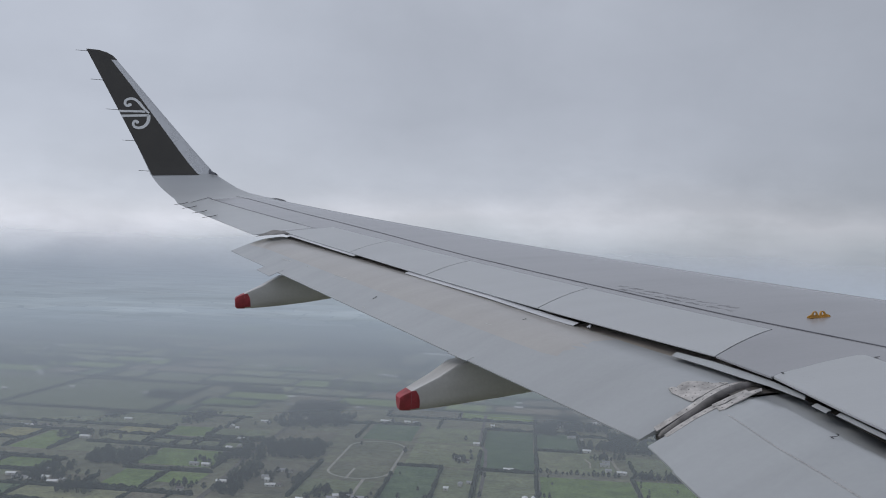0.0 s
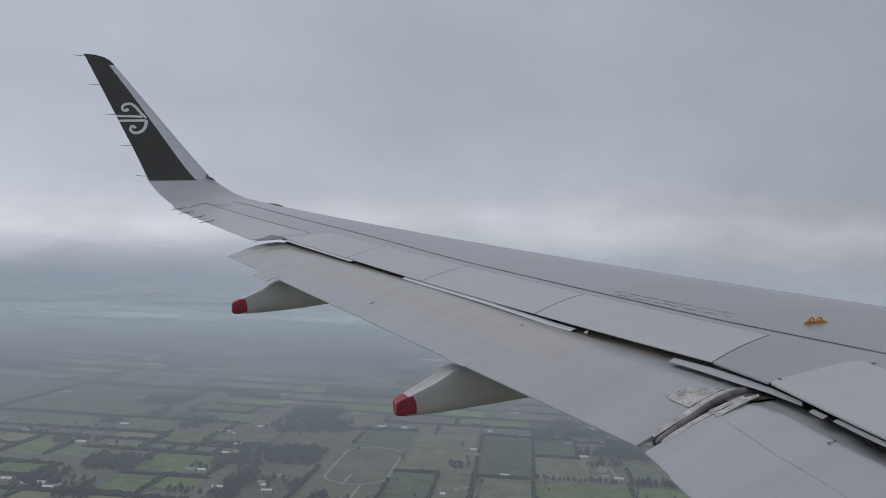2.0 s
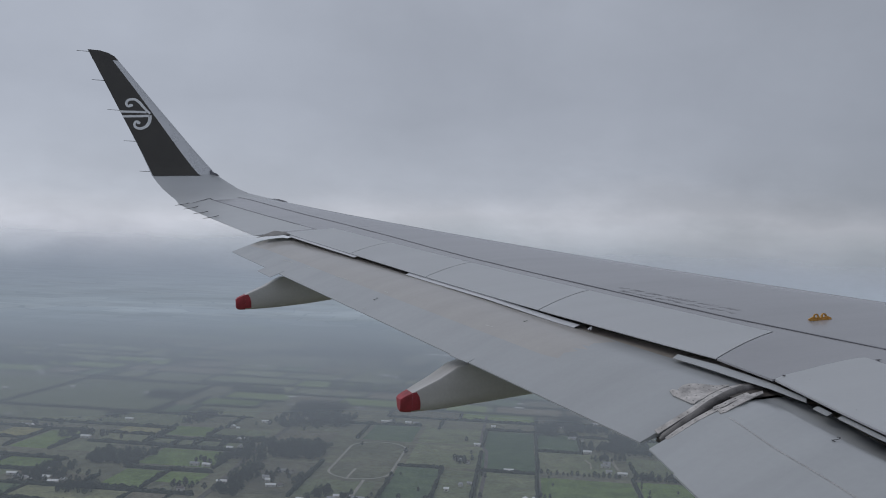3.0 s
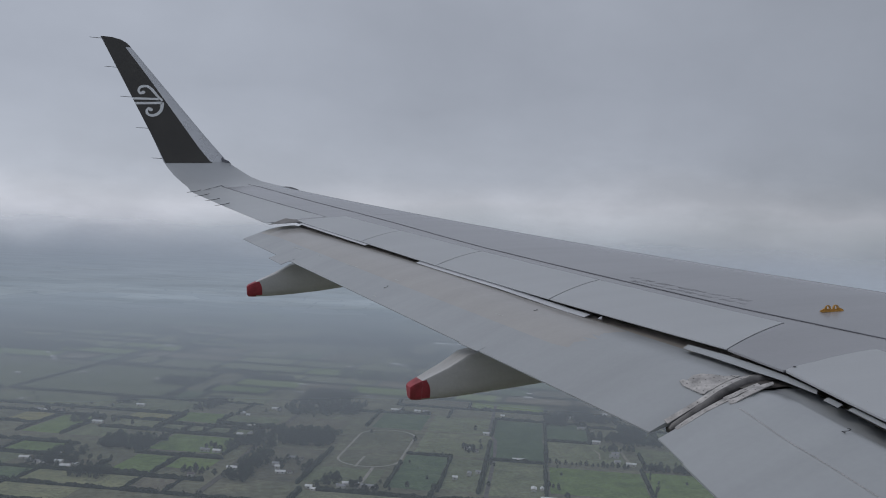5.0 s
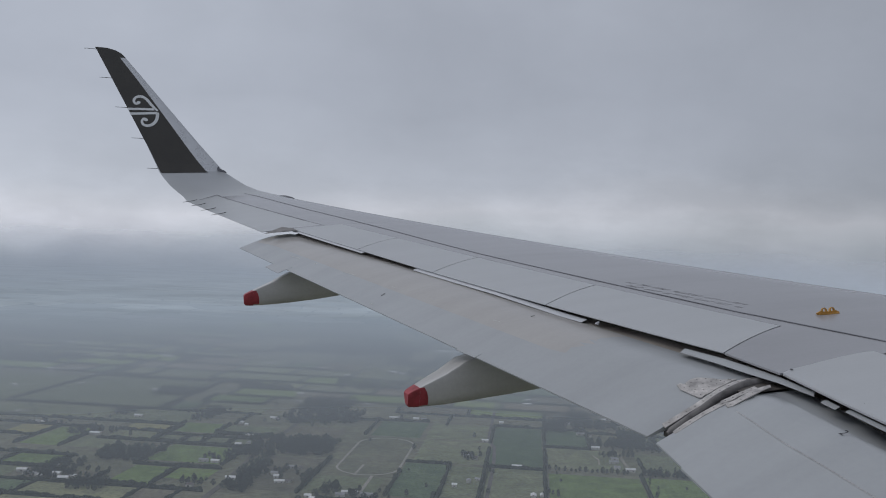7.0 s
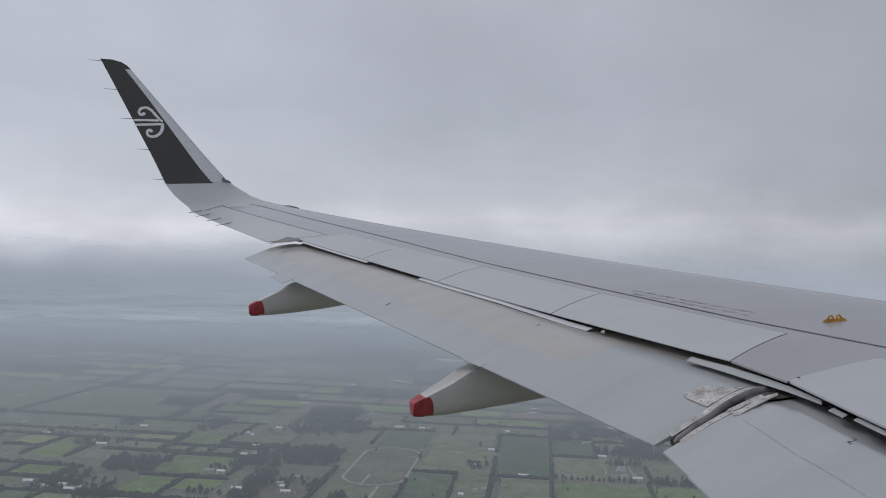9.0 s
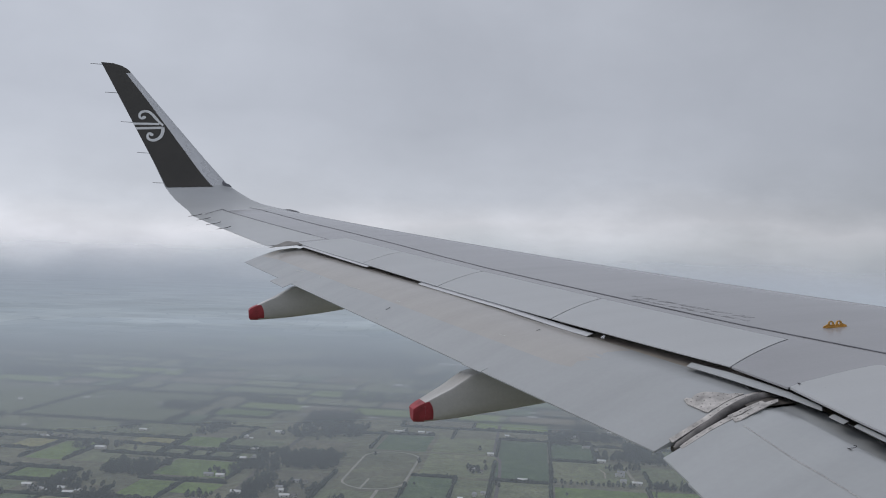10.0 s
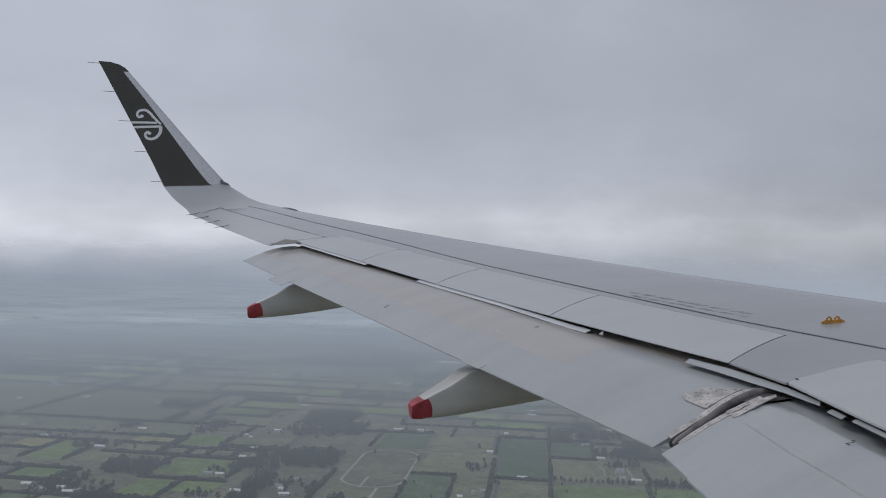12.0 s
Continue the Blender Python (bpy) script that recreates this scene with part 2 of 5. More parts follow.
# fixed lower shroud and dark bay behind the spar
low = [[skin_c(hinge_c(y) + (0.86 - hinge_c(y)) * k / 4, y) for k in range(5)] for y in box_y]
for row, y in zip(low, box_y):
    for k, p in enumerate(row):
        p.z -= thick(hinge_c(y) + (0.86 - hinge_c(y)) * k / 4) * chord(y) + 0.03
part("lower_shroud", mesh_of("lower_shroud", *slab(low, lambda u, v: 0.015), M_DARK), wing, "dark lower shroud over the flap bay")
bay = [[skin_c(hinge_c(y) - 0.004, y, -0.02), skin_c(hinge_c(y) - 0.004, y, -0.02 - 0.06 * chord(y))] for y in box_y]
bay_v = [p + Vector((-0.004 * chord(p.y) - 0.006, 0, 0)) for row in bay for p in row]
bay_f = [(2 * i, 2 * i + 1, 2 * i + 3, 2 * i + 2) for i in range(len(box_y) - 1)]
part("rear_spar", mesh_of("rear_spar", bay_v, bay_f, M_DARK), wing, "dark rear spar face in the flap bay")


def panel(name, y_h0, y_h1, y_t0, y_t1, mat, label="", gap=0.006, bow=(0.012, 0.012)):
    """A spoiler between the hinge line and its trailing edge; the ends slant from hinge to edge and the panel bows up a little."""
    rows = []
    n, m = 10, 8
    for i in range(n + 1):
        row = []
        for j in range(m + 1):
            s = j / m
            y = (y_h0 + gap + (y_h1 - y_h0 - 2 * gap) * i / n) * (1 - s) + (y_t0 + gap + (y_t1 - y_t0 - 2 * gap) * i / n) * s
            xh = lead(y) - (hinge_c(y) + 0.0006) * chord(y)
            row.append(skin(xh + (spoiler_te(y) - xh) * s, y, 4 * s * (1 - s) * (bow[0] + (bow[1] - bow[0]) * i / n)))
        rows.append(row)
    return part(name, mesh_of(name, *slab(rows, lambda u, v: 0.045 - 0.039 * v), mat), wing, label)


panel("spoiler", 11.995, 13.232, 11.568, 13.232, M_SPOILER, "pale grey outermost spoiler panel", bow=(0.012, 0.0))
panel("spoiler", 10.533, 11.995, 10.102, 11.568, M_SPOILER)
panel("spoiler", 8.930, 10.533, 8.509, 10.102, M_SPOILER)
panel("spoiler", 7.202, 8.930, 6.848, 8.509, M_SPOILER)

# fixed skin between the spoilers, running on ahead of the inboard spoiler
rows = []
for k in [0.0, 0.3, 0.6, 0.8, 0.874, 0.876, 0.90, 0.93, 0.96, 1.0]:
    y_h, y_t = 3.0 + 4.2 * k, 3.0 + 3.848 * k
    row = []
    for j in range(9):
        y = y_h + (y_t - y_h) * j / 8 - 0.006 * (k == 1.0)
        xh, xt = lead(y) - hinge_c(y) * chord(y) + 0.006, spoiler_te(y) if k > 0.875 else -6.35
        row.append(skin(xh + (xt - xh) * j / 8, y, 0.0012 + 0.012 * 4 * j / 8 * (1 - j / 8) * max(0.0, (k - 0.93) / 0.07)))
    rows.append(row)
part("fixed_panel", mesh_of("fixed_panel", *slab(rows, lambda u, v: 0.045 - 0.033 * v), M_SKIN), wing, "darker grey fixed panel between spoilers")

# inboard spoiler: its outer end runs with the airflow and its front corner is rounded
SPOILER_END = ((-6.80, 6.345), (-6.765, 6.358), (-6.68, 6.383), (-6.60, 6.397), (-6.50, 6.410), (-6.38, 6.432), (-6.26, 6.448), (-6.14, 6.460), (-6.06, 6.464), (-6.015, 6.452), (-6.008, 6.43))
rows = []
for x, y_end in SPOILER_END:
    rows.append([skin(x + (0.0 if x > -6.75 else spoiler_te(y) - x + (x + 6.80) * 0.3), y, 0.007) for y in (y_end, 6.2, 5.8, 5.2, 4.5, 3.8, 3.0)])
part("spoiler", mesh_of("spoiler", *slab(rows, lambda u, v: 0.012), M_SPOILER), wing, "pale grey inboard spoiler panel")

# slanted closing panel between outer spoiler and aileron
rows = [[skin_c(0.672 + (0.90 - 0.672) * j / 4, y) for j in range(5)] for y in (13.235, 13.27, 13.30)]
part("closing_rib", mesh_of("closing_rib", *slab(rows, lambda u, v: 0.012), M_SKIN), wing)

# flat patch on the skin; the recess's shade is put into its brown
patch_outline = [(-9.232, 13.10), (-9.092, 13.265), (-8.985, 13.40), (-8.86, 13.24), (-8.822, 13.05), (-8.987, 13.06), (-9.12, 13.10)]
ring = [skin(x, y, 0.004) for x, y in patch_outline]
v = ring + [p - Vector((0, 0, 0.003)) for p in ring]
f = [tuple(range(7)), tuple(range(13, 6, -1))] + [(k, (k + 1) % 7, 7 + (k + 1) % 7, 7 + k) for k in range(7)]
part("rib_recess", mesh_of("rib_recess", v, f, M_RECESS, False), wing, "flat brown patch at the end of the spoilers, coloured as a shaded recess")

# aileron
rows = [[skin_c(0.676 + (0.995 - 0.676) * j / 8, y, -0.012 * (j / 8)) for j in range(9)] for y in np.linspace(13.31, 16.412, 12)]
part("aileron", mesh_of("aileron", *slab(rows, lambda u, v: (0.075 * (1 - v) + 0.006)), M_SPOILER), wing)


def ribbon(pts, width, up, mat, name, parent, label="", depth=0.003):
    """A thin strip on the skin along points (x, y), width metres along x."""
    rows = [[skin(x + width / 2, y, up), skin(x - width / 2, y, up)] for x, y in pts]
    return part(name, mesh_of(name, *slab(rows, lambda u, v: depth), mat), parent, label)


line_y = [6.0, 6.60, 7.67, 8.78, 9.7, 10.69, 11.5, 12.42, 13.5, 14.54, 15.5, 15.735, 16.303, 16.60]
line_x = [-5.56, -5.774, -6.178, -6.541, -6.85, -7.185, -7.43, -7.699, -8.06, -8.45, -8.80, -8.882, -9.097, -9.255]
ribbon(list(zip([-4.9, -5.2] + line_x[:5], [4.0, 5.0] + line_y[:5])), 0.016, 0.004, M_SEAL, "panel_joint", wing, "dark sealant line along the wing")
ribbon(list(zip(line_x[4:], line_y[4:])), 0.010, 0.004, M_SEAL, "panel_joint", wing, "thin dark sealant line along the outer wing")
ribbon([(lead(y) - 0.673 * chord(y), y) for y in np.linspace(13.7, 16.4, 10)], 0.016, 0.003, M_SEAL, "aileron_gap", wing, "dark aileron hinge gap")
ribbon([(-9.643, 16.40), (-9.662, 16.50), (-9.69, 16.60)], 0.016, 0.006, M_SEAL, "aileron_gap", wing, "dark aileron hinge gap")
ribbon([(-9.69, 16.60), (-9.83, 16.43), (-9.967, 16.268)], 0.018, 0.006, M_SEAL, "aileron_gap", wing, "dark gap at the outer end of the aileron")
ribbon([(lead(y) - 0.11 * chord(y), y) for y in np.linspace(5.0, 16.3, 24)], 0.006, 0.002, M_INK, "slat_joint", wing, "thin slat joint near the leading edge")


# ---- sharklet ----
def shark_ring(path_y, path_z, tilt, x_le, x_te, tc=0.09, n=12):
    """Closed aerofoil loop; tilt turns its upper side from up towards the fuselage."""
    nrm = Vector((0, -math.sin(tilt), math.cos(tilt)))
    base = Vector((0, path_y, path_z))
    c, up, dn = x_le - x_te, [], []
    for k in range(n + 1):
        s = k / n
        x = x_le - c * s ** 1.5
        t = tc * c * (1.8 * math.sqrt(s ** 1.5 + 1e-9) * (1 - s ** 1.5) + 0.012)
        up.append(base + Vector((x, 0, 0)))
        dn.append(base + Vector((x, 0, 0)) - nrm * t * 1.2)
        droop = nrm * 0.035 * c * max(0.0, (s ** 1.5 - 0.3) / 0.7) ** 2 * min(1.0, max(0.0, 1 - (path_y - 16.42) / 0.5))
        up[-1] -= droop + nrm * 0.022 * c * (max(0.0, 0.25 - s) / 0.25) ** 2
        dn[-1] -= droop
    return list(reversed(up)) + dn[1:]


shark = [  # y, z, tilt in degrees, leading x, trailing x
    (16.402, 2.212, 11, -8.58, -10.165), (16.64, 2.270, 22, -8.78, -10.22), (16.86, 2.345, 34, -9.01, -10.32), (17.04, 2.445, 48, -9.21, -10.42),
    (17.18, 2.565, 62, -9.38, -10.51), (17.29, 2.69, 74, -9.55, -10.59), (17.334, 2.86, 77, -9.69, -10.655)]
for z in (3.16, 3.46, 3.76, 4.06, 4.33, 4.55, 4.655):
    shark.append((17.3 + 0.211 * (z - 2.7), z, 78, -11.073 + (4.655 - z) * 0.764, -11.065 - (z - 3.779) * 0.4604))
low_ring = [s for s in shark if s[1] <= 2.70]
high_ring = [s for s in shark if s[1] >= 2.68]


def rings_of(rows):
    return [shark_ring(y, z, radians(t), a, b) for y, z, t, a, b in rows]


part("tip_bend", mesh_of("tip_bend", *loft(rings_of(low_ring)), M_SPOILER), wing, "pale grey curved wing tip")
sharklet = part("sharklet", mesh_of("sharklet", *loft(rings_of(high_ring)), M_TIP), wing, "upturned sharklet with grey leading edge")
top_rows = [(17.71, 4.657, 78, -11.074, -11.469), (17.727, 4.73, 78, -11.14, -11.50), (17.738, 4.785, 78, -11.23, -11.525), (17.748, 4.825, 78, -11.36, -11.547), (17.751, 4.838, 78, -11.52, -11.553)]
part("tip_cap", mesh_of("tip_cap", *loft([shark_ring(y, z, radians(t), a + 0.003, b - 0.003, 0.1) for y, z, t, a, b in top_rows]), M_BLACK), sharklet, "black rounded sharklet tip")


def shark_at(x, z, off=0.0):
    """A point on the sharklet's inner face, off metres towards the fuselage."""
    return Vector((x, 17.3 + 0.211 * (z - 2.7) - off * math.sin(radians(78)), z + off * math.cos(radians(78))))


rows = []
for k in range(13):
    z = 2.695 + (4.668 - 2.695) * k / 12
    x0 = float(np.interp(z, [2.701, 2.906, 3.51, 4.174, 4.69], [-9.845, -10.005, -10.396, -10.831, -11.19]))
    x1 = -11.065 - (z - 3.779) * 0.4604 if z > 2.86 else -10.575 - (z - 2.69) * 0.441
    rows.append([shark_at(x0 + (x1 + 0.002 - x0) * j / 3, z, 0.006 + 0.011 * (k == 0)) for j in range(4)])
# the paint runs a little way down into the bend
rows.insert(0, [Vector((-9.805 + (-10.556 + 9.805) * j / 3, 17.264, 2.672)) for j in range(4)])
verts = [p for r in rows for p in r] + [p + Vector((0, 0.0035, 0)) for r in rows for p in r]
n_v = len(rows) * 4
faces = []
for i in range(len(rows) - 1):
    for j in range(3):
        q = (i * 4 + j, i * 4 + j + 1, i * 4 + j + 5, i * 4 + j + 4)
        faces += [q, tuple(n_v + a for a in reversed(q))]
part("black_panel", mesh_of("black_panel", verts, faces, M_BLACK), sharklet, "matt black inner face of the sharklet")


def emblem_stroke(pts, width, name):
    """A flat white stroke on the black panel along points (x, z)."""
    rows = []
    for i, (x, z) in enumerate(pts):
        a, b = pts[max(i - 1, 0)], pts[min(i + 1, len(pts) - 1)]
        dx, dz = b[0] - a[0], b[1] - a[1]
        l = math.hypot(dx, dz) or 1.0
        w = width(i / (len(pts) - 1)) if callable(width) else width
        rows.append([shark_at(x - dz / l * w / 2, z + dx / l * w / 2, 0.010), shark_at(x + dz / l * w / 2, z - dx / l * w / 2, 0.010)])
    verts, faces = [p for r in rows for p in r], [(2 * i, 2 * i + 1, 2 * i + 3, 2 * i + 2) for i in range(len(rows) - 1)]
    part(name, mesh_of(name, verts, faces, M_WHITE, False), sharklet, "white emblem stroke")


def smooth(pts, n=6):
    """A curve through the points (Catmull-Rom)."""
    out = []
    for i in range(len(pts) - 1):
        p = [pts[max(i - 1, 0)], pts[i], pts[i + 1], pts[min(i + 2, len(pts) - 1)]]
        for k in range(n):
            t = k / n
            out.append(tuple(0.5 * (2 * p[1][q] + (p[2][q] - p[0][q]) * t + (2 * p[0][q] - 5 * p[1][q] + 4 * p[2][q] - p[3][q]) * t * t
                                    + (3 * p[1][q] - p[0][q] - 3 * p[2][q] + p[3][q]) * t ** 3) for q in (0, 1)))
    return out + [pts[-1]]


def emblem_dot(x, z, r):
    """The round end of a curl."""
    ring = [shark_at(x + 1.25 * r * math.cos(2 * math.pi * k / 20), z + r * math.sin(2 * math.pi * k / 20), 0.0105) for k in range(20)]
    part("emblem", mesh_of("emblem", ring, [tuple(range(20))], M_WHITE, False), sharklet, "white emblem stroke")


emblem_stroke([(-11.060, 3.765), (-10.85, 3.763), (-10.645, 3.757)], 0.037, "emblem")
emblem_stroke([(-11.022, 3.683), (-10.80, 3.688), (-10.590, 3.694)], 0.040, "emblem")
emblem_stroke(smooth([(-10.585, 3.732), (-10.64, 3.785), (-10.70, 3.858), (-10.755, 3.927), (-10.83, 3.978), (-10.925, 3.965), (-10.962, 3.905), (-10.935, 3.858), (-10.885, 3.863)]),
              lambda s: 0.030 + 0.018 * min(1.0, s / 0.25) - 0.010 * s, "emblem")
emblem_dot(-10.888, 3.874, 0.026)
emblem_stroke(smooth([(-10.592, 3.702), (-10.594, 3.630), (-10.618, 3.560), (-10.672, 3.502), (-10.748, 3.477), (-10.815, 3.493), (-10.842, 3.546), (-10.815, 3.596), (-10.77, 3.590)]),
              lambda s: 0.056 - 0.022 * s, "emblem")
emblem_dot(-10.775, 3.575, 0.025)


def wick(x, y, z, reach, rise, root=-0.01, hold=0.14):
    v, f = tube([(x + hold, y, z + root), (x, y, z), (x - reach * 0.6, y, z + rise * 0.6), (x - reach, y, z + rise)], lambda s: 0.0055 - 0.002 * s, 6)
    part("static_wick", mesh_of("static_wick", v, f, M_WICK), wing)


for z in (4.80, 4.30, 3.79, 3.26, 2.745):
    xt = -11.065 - (z - 3.779) * 0.4604
    p = shark_at(xt, z)
    wick(p.x, p.y, p.z, 0.19, 0.012)
for x, y in ((-10.09, 16.25), (-9.97, 15.84), (-9.83, 15.355), (-9.70, 14.893)):
    p = skin(x, y)
    wick(x + 0.02, y, p.z + 0.006, 0.15, -0.020, 0.016, 0.06)

# small dark lamp and slat end fittings at the tip
outline = [(-9.633, 2.768), (-9.661, 2.738), (-9.654, 2.684), (-9.499, 2.652), (-9.543, 2.698), (-9.616, 2.727)]
v = [(x, y, z) for y in (17.236, 17.252) for x, z in outline]
f = [(0, 1, 2, 3, 4, 5), (11, 10, 9, 8, 7, 6)] + [(k, (k + 1) % 6, 6 + (k + 1) % 6, 6 + k) for k in range(6)]
part("tip_light", mesh_of("tip_light", v, f, M_SEAL, False), wing, "small dark position light window")
v, f = tube([(-8.49, 16.33, 2.152), (-8.53, 16.38, 2.168), (-8.607, 16.48, 2.196), (-8.68, 16.55, 2.212), (-8.735, 16.60, 2.222)], lambda s: 0.006 + 0.013 * math.sin(math.pi * min(1.0, s * 0.9 + 0.1)), 8)
part("slat_end", mesh_of("slat_end", v, f, M_SEAL), wing, "dark slat end fitting on the leading edge")


# ---- flaps ----
def flap_point(y, s, inboard=False):
    """Upper surface of the extended flap: s 0 at the line below the spoilers, 1 at the trailing edge, below 0 the hidden nose."""
    if inboard:
        k = 6.4 - y
        le, te = Vector((-6.868 - 0.016 * k, y, 0.559 - 0.124 * k)), Vector((-7.605 - 0.11 * k, y, 0.278 - 0.155 * k))
    else:
        k = (y - 6.4) / 6.9
        le, te = Vector((-6.868 - 2.131 * k, y, 0.559 + 1.015 * k)), Vector((-7.605 - 1.921 * k, y, 0.278 + 1.126 * k))
    ch, drop = le.x - te.x, 0.085 + 0.075 * min(1.0, max(0.0, (6.25 - y) / 0.7)) if inboard else 0.070 - 0.032 * min(1.0, max(0.0, (y - 7.6) / 2.4))
    if s >= 0:
        p = le.lerp(te, s)
        p.z += 0.022 * ch * math.sin(math.pi * s) * (1 - 0.3 * s) - drop * ch * max(0.0, 1 - s / (0.13 if inboard and y < 6.3 else 0.42)) ** 2
        return p
    return Vector((le.x - s * ch, y, le.z + ch * ((0.006 if y < 9.0 else 0.014) * math.sin(math.pi * min(1.0, -s / 0.42)) - drop - 0.9 * max(0.0, -0.25 - s) ** 1.5)))


def flap_ring(y, inboard=False):
    ss = [1.0, 0.85, 0.7, 0.55, 0.4, 0.28, 0.16, 0.06, 0.0, -0.1, -0.22, -0.32, -0.42]
    top = [flap_point(y, s, inboard) for s in ss]
    ch = abs(flap_point(y, 0, inboard).x - flap_point(y, 1, inboard).x)
    bot = []
    for s in reversed(ss[:-1]):
        p = flap_point(y, max(s, 0), inboard)
        p.x = flap_point(y, s, inboard).x
        p.z -= ch * (0.012 + 0.19 * (1 - max(s, -0.1)) * 0.95)
        bot.append(p)
    return top + bot


out_ring = [flap_ring(y) for y in np.linspace(6.425, 13.3, 15)]
# the outer end is cut at a slant
for p in out_ring[-1]:
    p.y += 0.06 * (out_ring[-1][8].x - p.x)
flap_out = part("outboard_flap", mesh_of("outboard_flap", *loft(out_ring), M_FLAP), wing, "grey outboard flap, partly extended")
flap_in = part("inboard_flap", mesh_of("inboard_flap", *loft([flap_ring(y, True) for y in (2.0, 3.0, 4.0, 5.0, 5.4, 5.6, 5.8, 6.0, 6.15, 6.322)]), M_FLAP), wing, "grey inboard flap, partly extended")
# warmer bare forward skin of the outboard flap
M_FLAPW = material("warm_grey_flap_skin", (0.402, 0.388, 0.376), 0.20, 0.0, 0.035, 1.1, 25, 0.0, FLOW)
rows = [[flap_point(y, s) + Vector((0, 0, (0.0015 if s < 0.55 else -0.004) - (0.006 if y < 7.4 else 0.0))) for s in (-0.4, -0.3, -0.2, -0.1, 0.0, 0.06, 0.14, 0.22, 0.3, 0.4, 0.5, 0.6)] for y in np.linspace(7.3, 13.26, 14)]
part("flap_skin", mesh_of("flap_skin", *slab(rows, lambda u, v: 0.003), M_FLAPW), flap_out, "warmer worn skin on the front of the flap")
# trailing edge step on the inboard flap, tab on the outboard one
rows = [[flap_point(y, 0.90, True) + Vector((0, 0, 0.004)), flap_point(y, 1.0, True) + Vector((-0.012, 0, 0.001))] for y in (2.0, 4.0, 5.98)]
part("edge_tab", mesh_of("edge_tab", *slab(rows, lambda u, v: 0.012), M_FLAP), flap_in)
rows = [[flap_point(y, 0.9) + Vector((0, 0, 0.002)), flap_point(y, 1.17) + Vector((0, 0, 0.004))] for y in (11.77, 12.16)]
part("edge_tab", mesh_of("edge_tab", *slab(rows, lambda u, v: 0.005), M_FLAP), flap_out)

rows = [[flap_point(y, 0.93) + Vector((0, 0, 0.002)), flap_point(y, s) + Vector((0, 0, 0.003))] for y, s in ((8.13, 1.015), (8.25, 1.02), (8.37, 1.025))]
part("edge_tab", mesh_of("edge_tab", *slab(rows, lambda u, v: 0.005), M_FLAP), flap_out)

# pale lips under the spoilers' trailing edges


def lip(y0, y1, drop, reach, fall, mat=M_STRIP):
    rows = []
    for y in np.linspace(y0, y1, 12):
        p = skin(spoiler_te(y) + 0.02, y, -drop - 0.024 * min(1.0, max(0.0, (9.15 - y) / 0.9)) * (y > 7.5))
        rows.append([p, p + Vector((-reach * 0.5, 0, -fall * 0.45)), p + Vector((-reach, 0, -fall))])
    part("lip", mesh_of("lip", *slab(rows, lambda u, v: 0.003), mat), wing, "pale lip strip below the spoiler edge")


lip(11.43, 13.20, 0.006, 0.050, 0.014)
lip(8.08, 10.40, 0.010, 0.050, 0.018)
rows = []
for y, r0, r1 in ((7.10, 0.036, 0.098), (6.96, 0.034, 0.102), (6.82, 0.024, 0.104), (6.56, 0.0, 0.080), (6.34, -0.010, 0.050), (6.20, -0.020, 0.027), (6.07, -0.030, 0.006)):
    rows.append([skin(spoiler_te(y) - r0, y + 0.02, -0.028), skin(spoiler_te(y) - (r0 + r1) / 2, y, -0.030), skin(spoiler_te(y) - r1, y - 0.02, -0.033)])
part("lip", mesh_of("lip", *slab(rows, lambda u, v: 0.003), M_FLAP), wing, "grey lip plate tapering towards the wing root")
lip(5.86, 5.98, 0.034, 0.034, 0.012, M_FLAP)
lip(3.0, 5.78, 0.022, 0.030, 0.010, M_FLAP)

p = skin(spoiler_te(7.96) + 0.02, 7.96, -0.028)
fit_v, fit_f = [], []
for dx, dy in ((-0.012, 0.035), (-0.022, -0.03), (-0.026, 0.0)):
    tv, tf = tube([p, p + Vector((dx, dy, -0.016))], lambda s: 0.008 - 0.003 * s, 6)
    fit_f += [tuple(i + len(fit_v) for i in q) for q in tf]
    fit_v += list(tv)
part("hinge_fitting", mesh_of("hinge_fitting", fit_v, fit_f, M_STRIP), wing, "small pale hinge fitting in the slot")

# slot floor added ahead of the flap's nose; brown stands for dirt and shade
M_BAY = material("brown_dirt_and_shade", (0.24, 0.217, 0.195), 0.6, 0.0, 0.14, 5, 60)
rows = []
for y in np.linspace(6.46, 13.2, 18):
    a = flap_point(y, -0.18)
    rows.append([a + Vector((0, 0, -0.006)), skin(a.x + 0.14, y, -0.066 + 0.014 * (y > 9.5)), skin(a.x + 0.32, y, -0.062)])
part("bay_floor", mesh_of("bay_floor", *slab(rows, lambda u, v: 0.01), M_BAY), wing, "added floor of the flap slot, brown for dirt and shade")

# ---- flap track seal at the kink ----
track = new("track_seal")
track.parent = wing
tagged(track, "dark rubber seal between riveted plates where the flaps meet")


def kink(s, side, up=0.0):
    """A point beside the flap gap: s along the chord, side metres outboard of the gap's middle."""
    y = 6.37 + side
    p = flap_point(y, s)
    return Vector((p.x, y, p.z + up))


v, f = tube([kink(s, b, u) for s, b, u in ((-0.22, 0.085, -0.02), (-0.165, 0.10, -0.008), (-0.10, 0.115, 0.0), (0.03, 0.095, 0.002), (0.12, 0.078, 0.002), (0.227, 0.060, 0.0), (0.385, 0.041, -0.003),
                                          (0.552, 0.019, -0.005), (0.734, 0.002, -0.006), (0.85, -0.004, -0.008), (0.885, -0.002, -0.014))], lambda s: 0.029 - 0.003 * s - 0.010 * max(0.0, s - 0.9) / 0.1, 14)
part("rubber_tube", mesh_of("rubber_tube", v, f, M_RUBBER), track, "dark worn rubber tube")
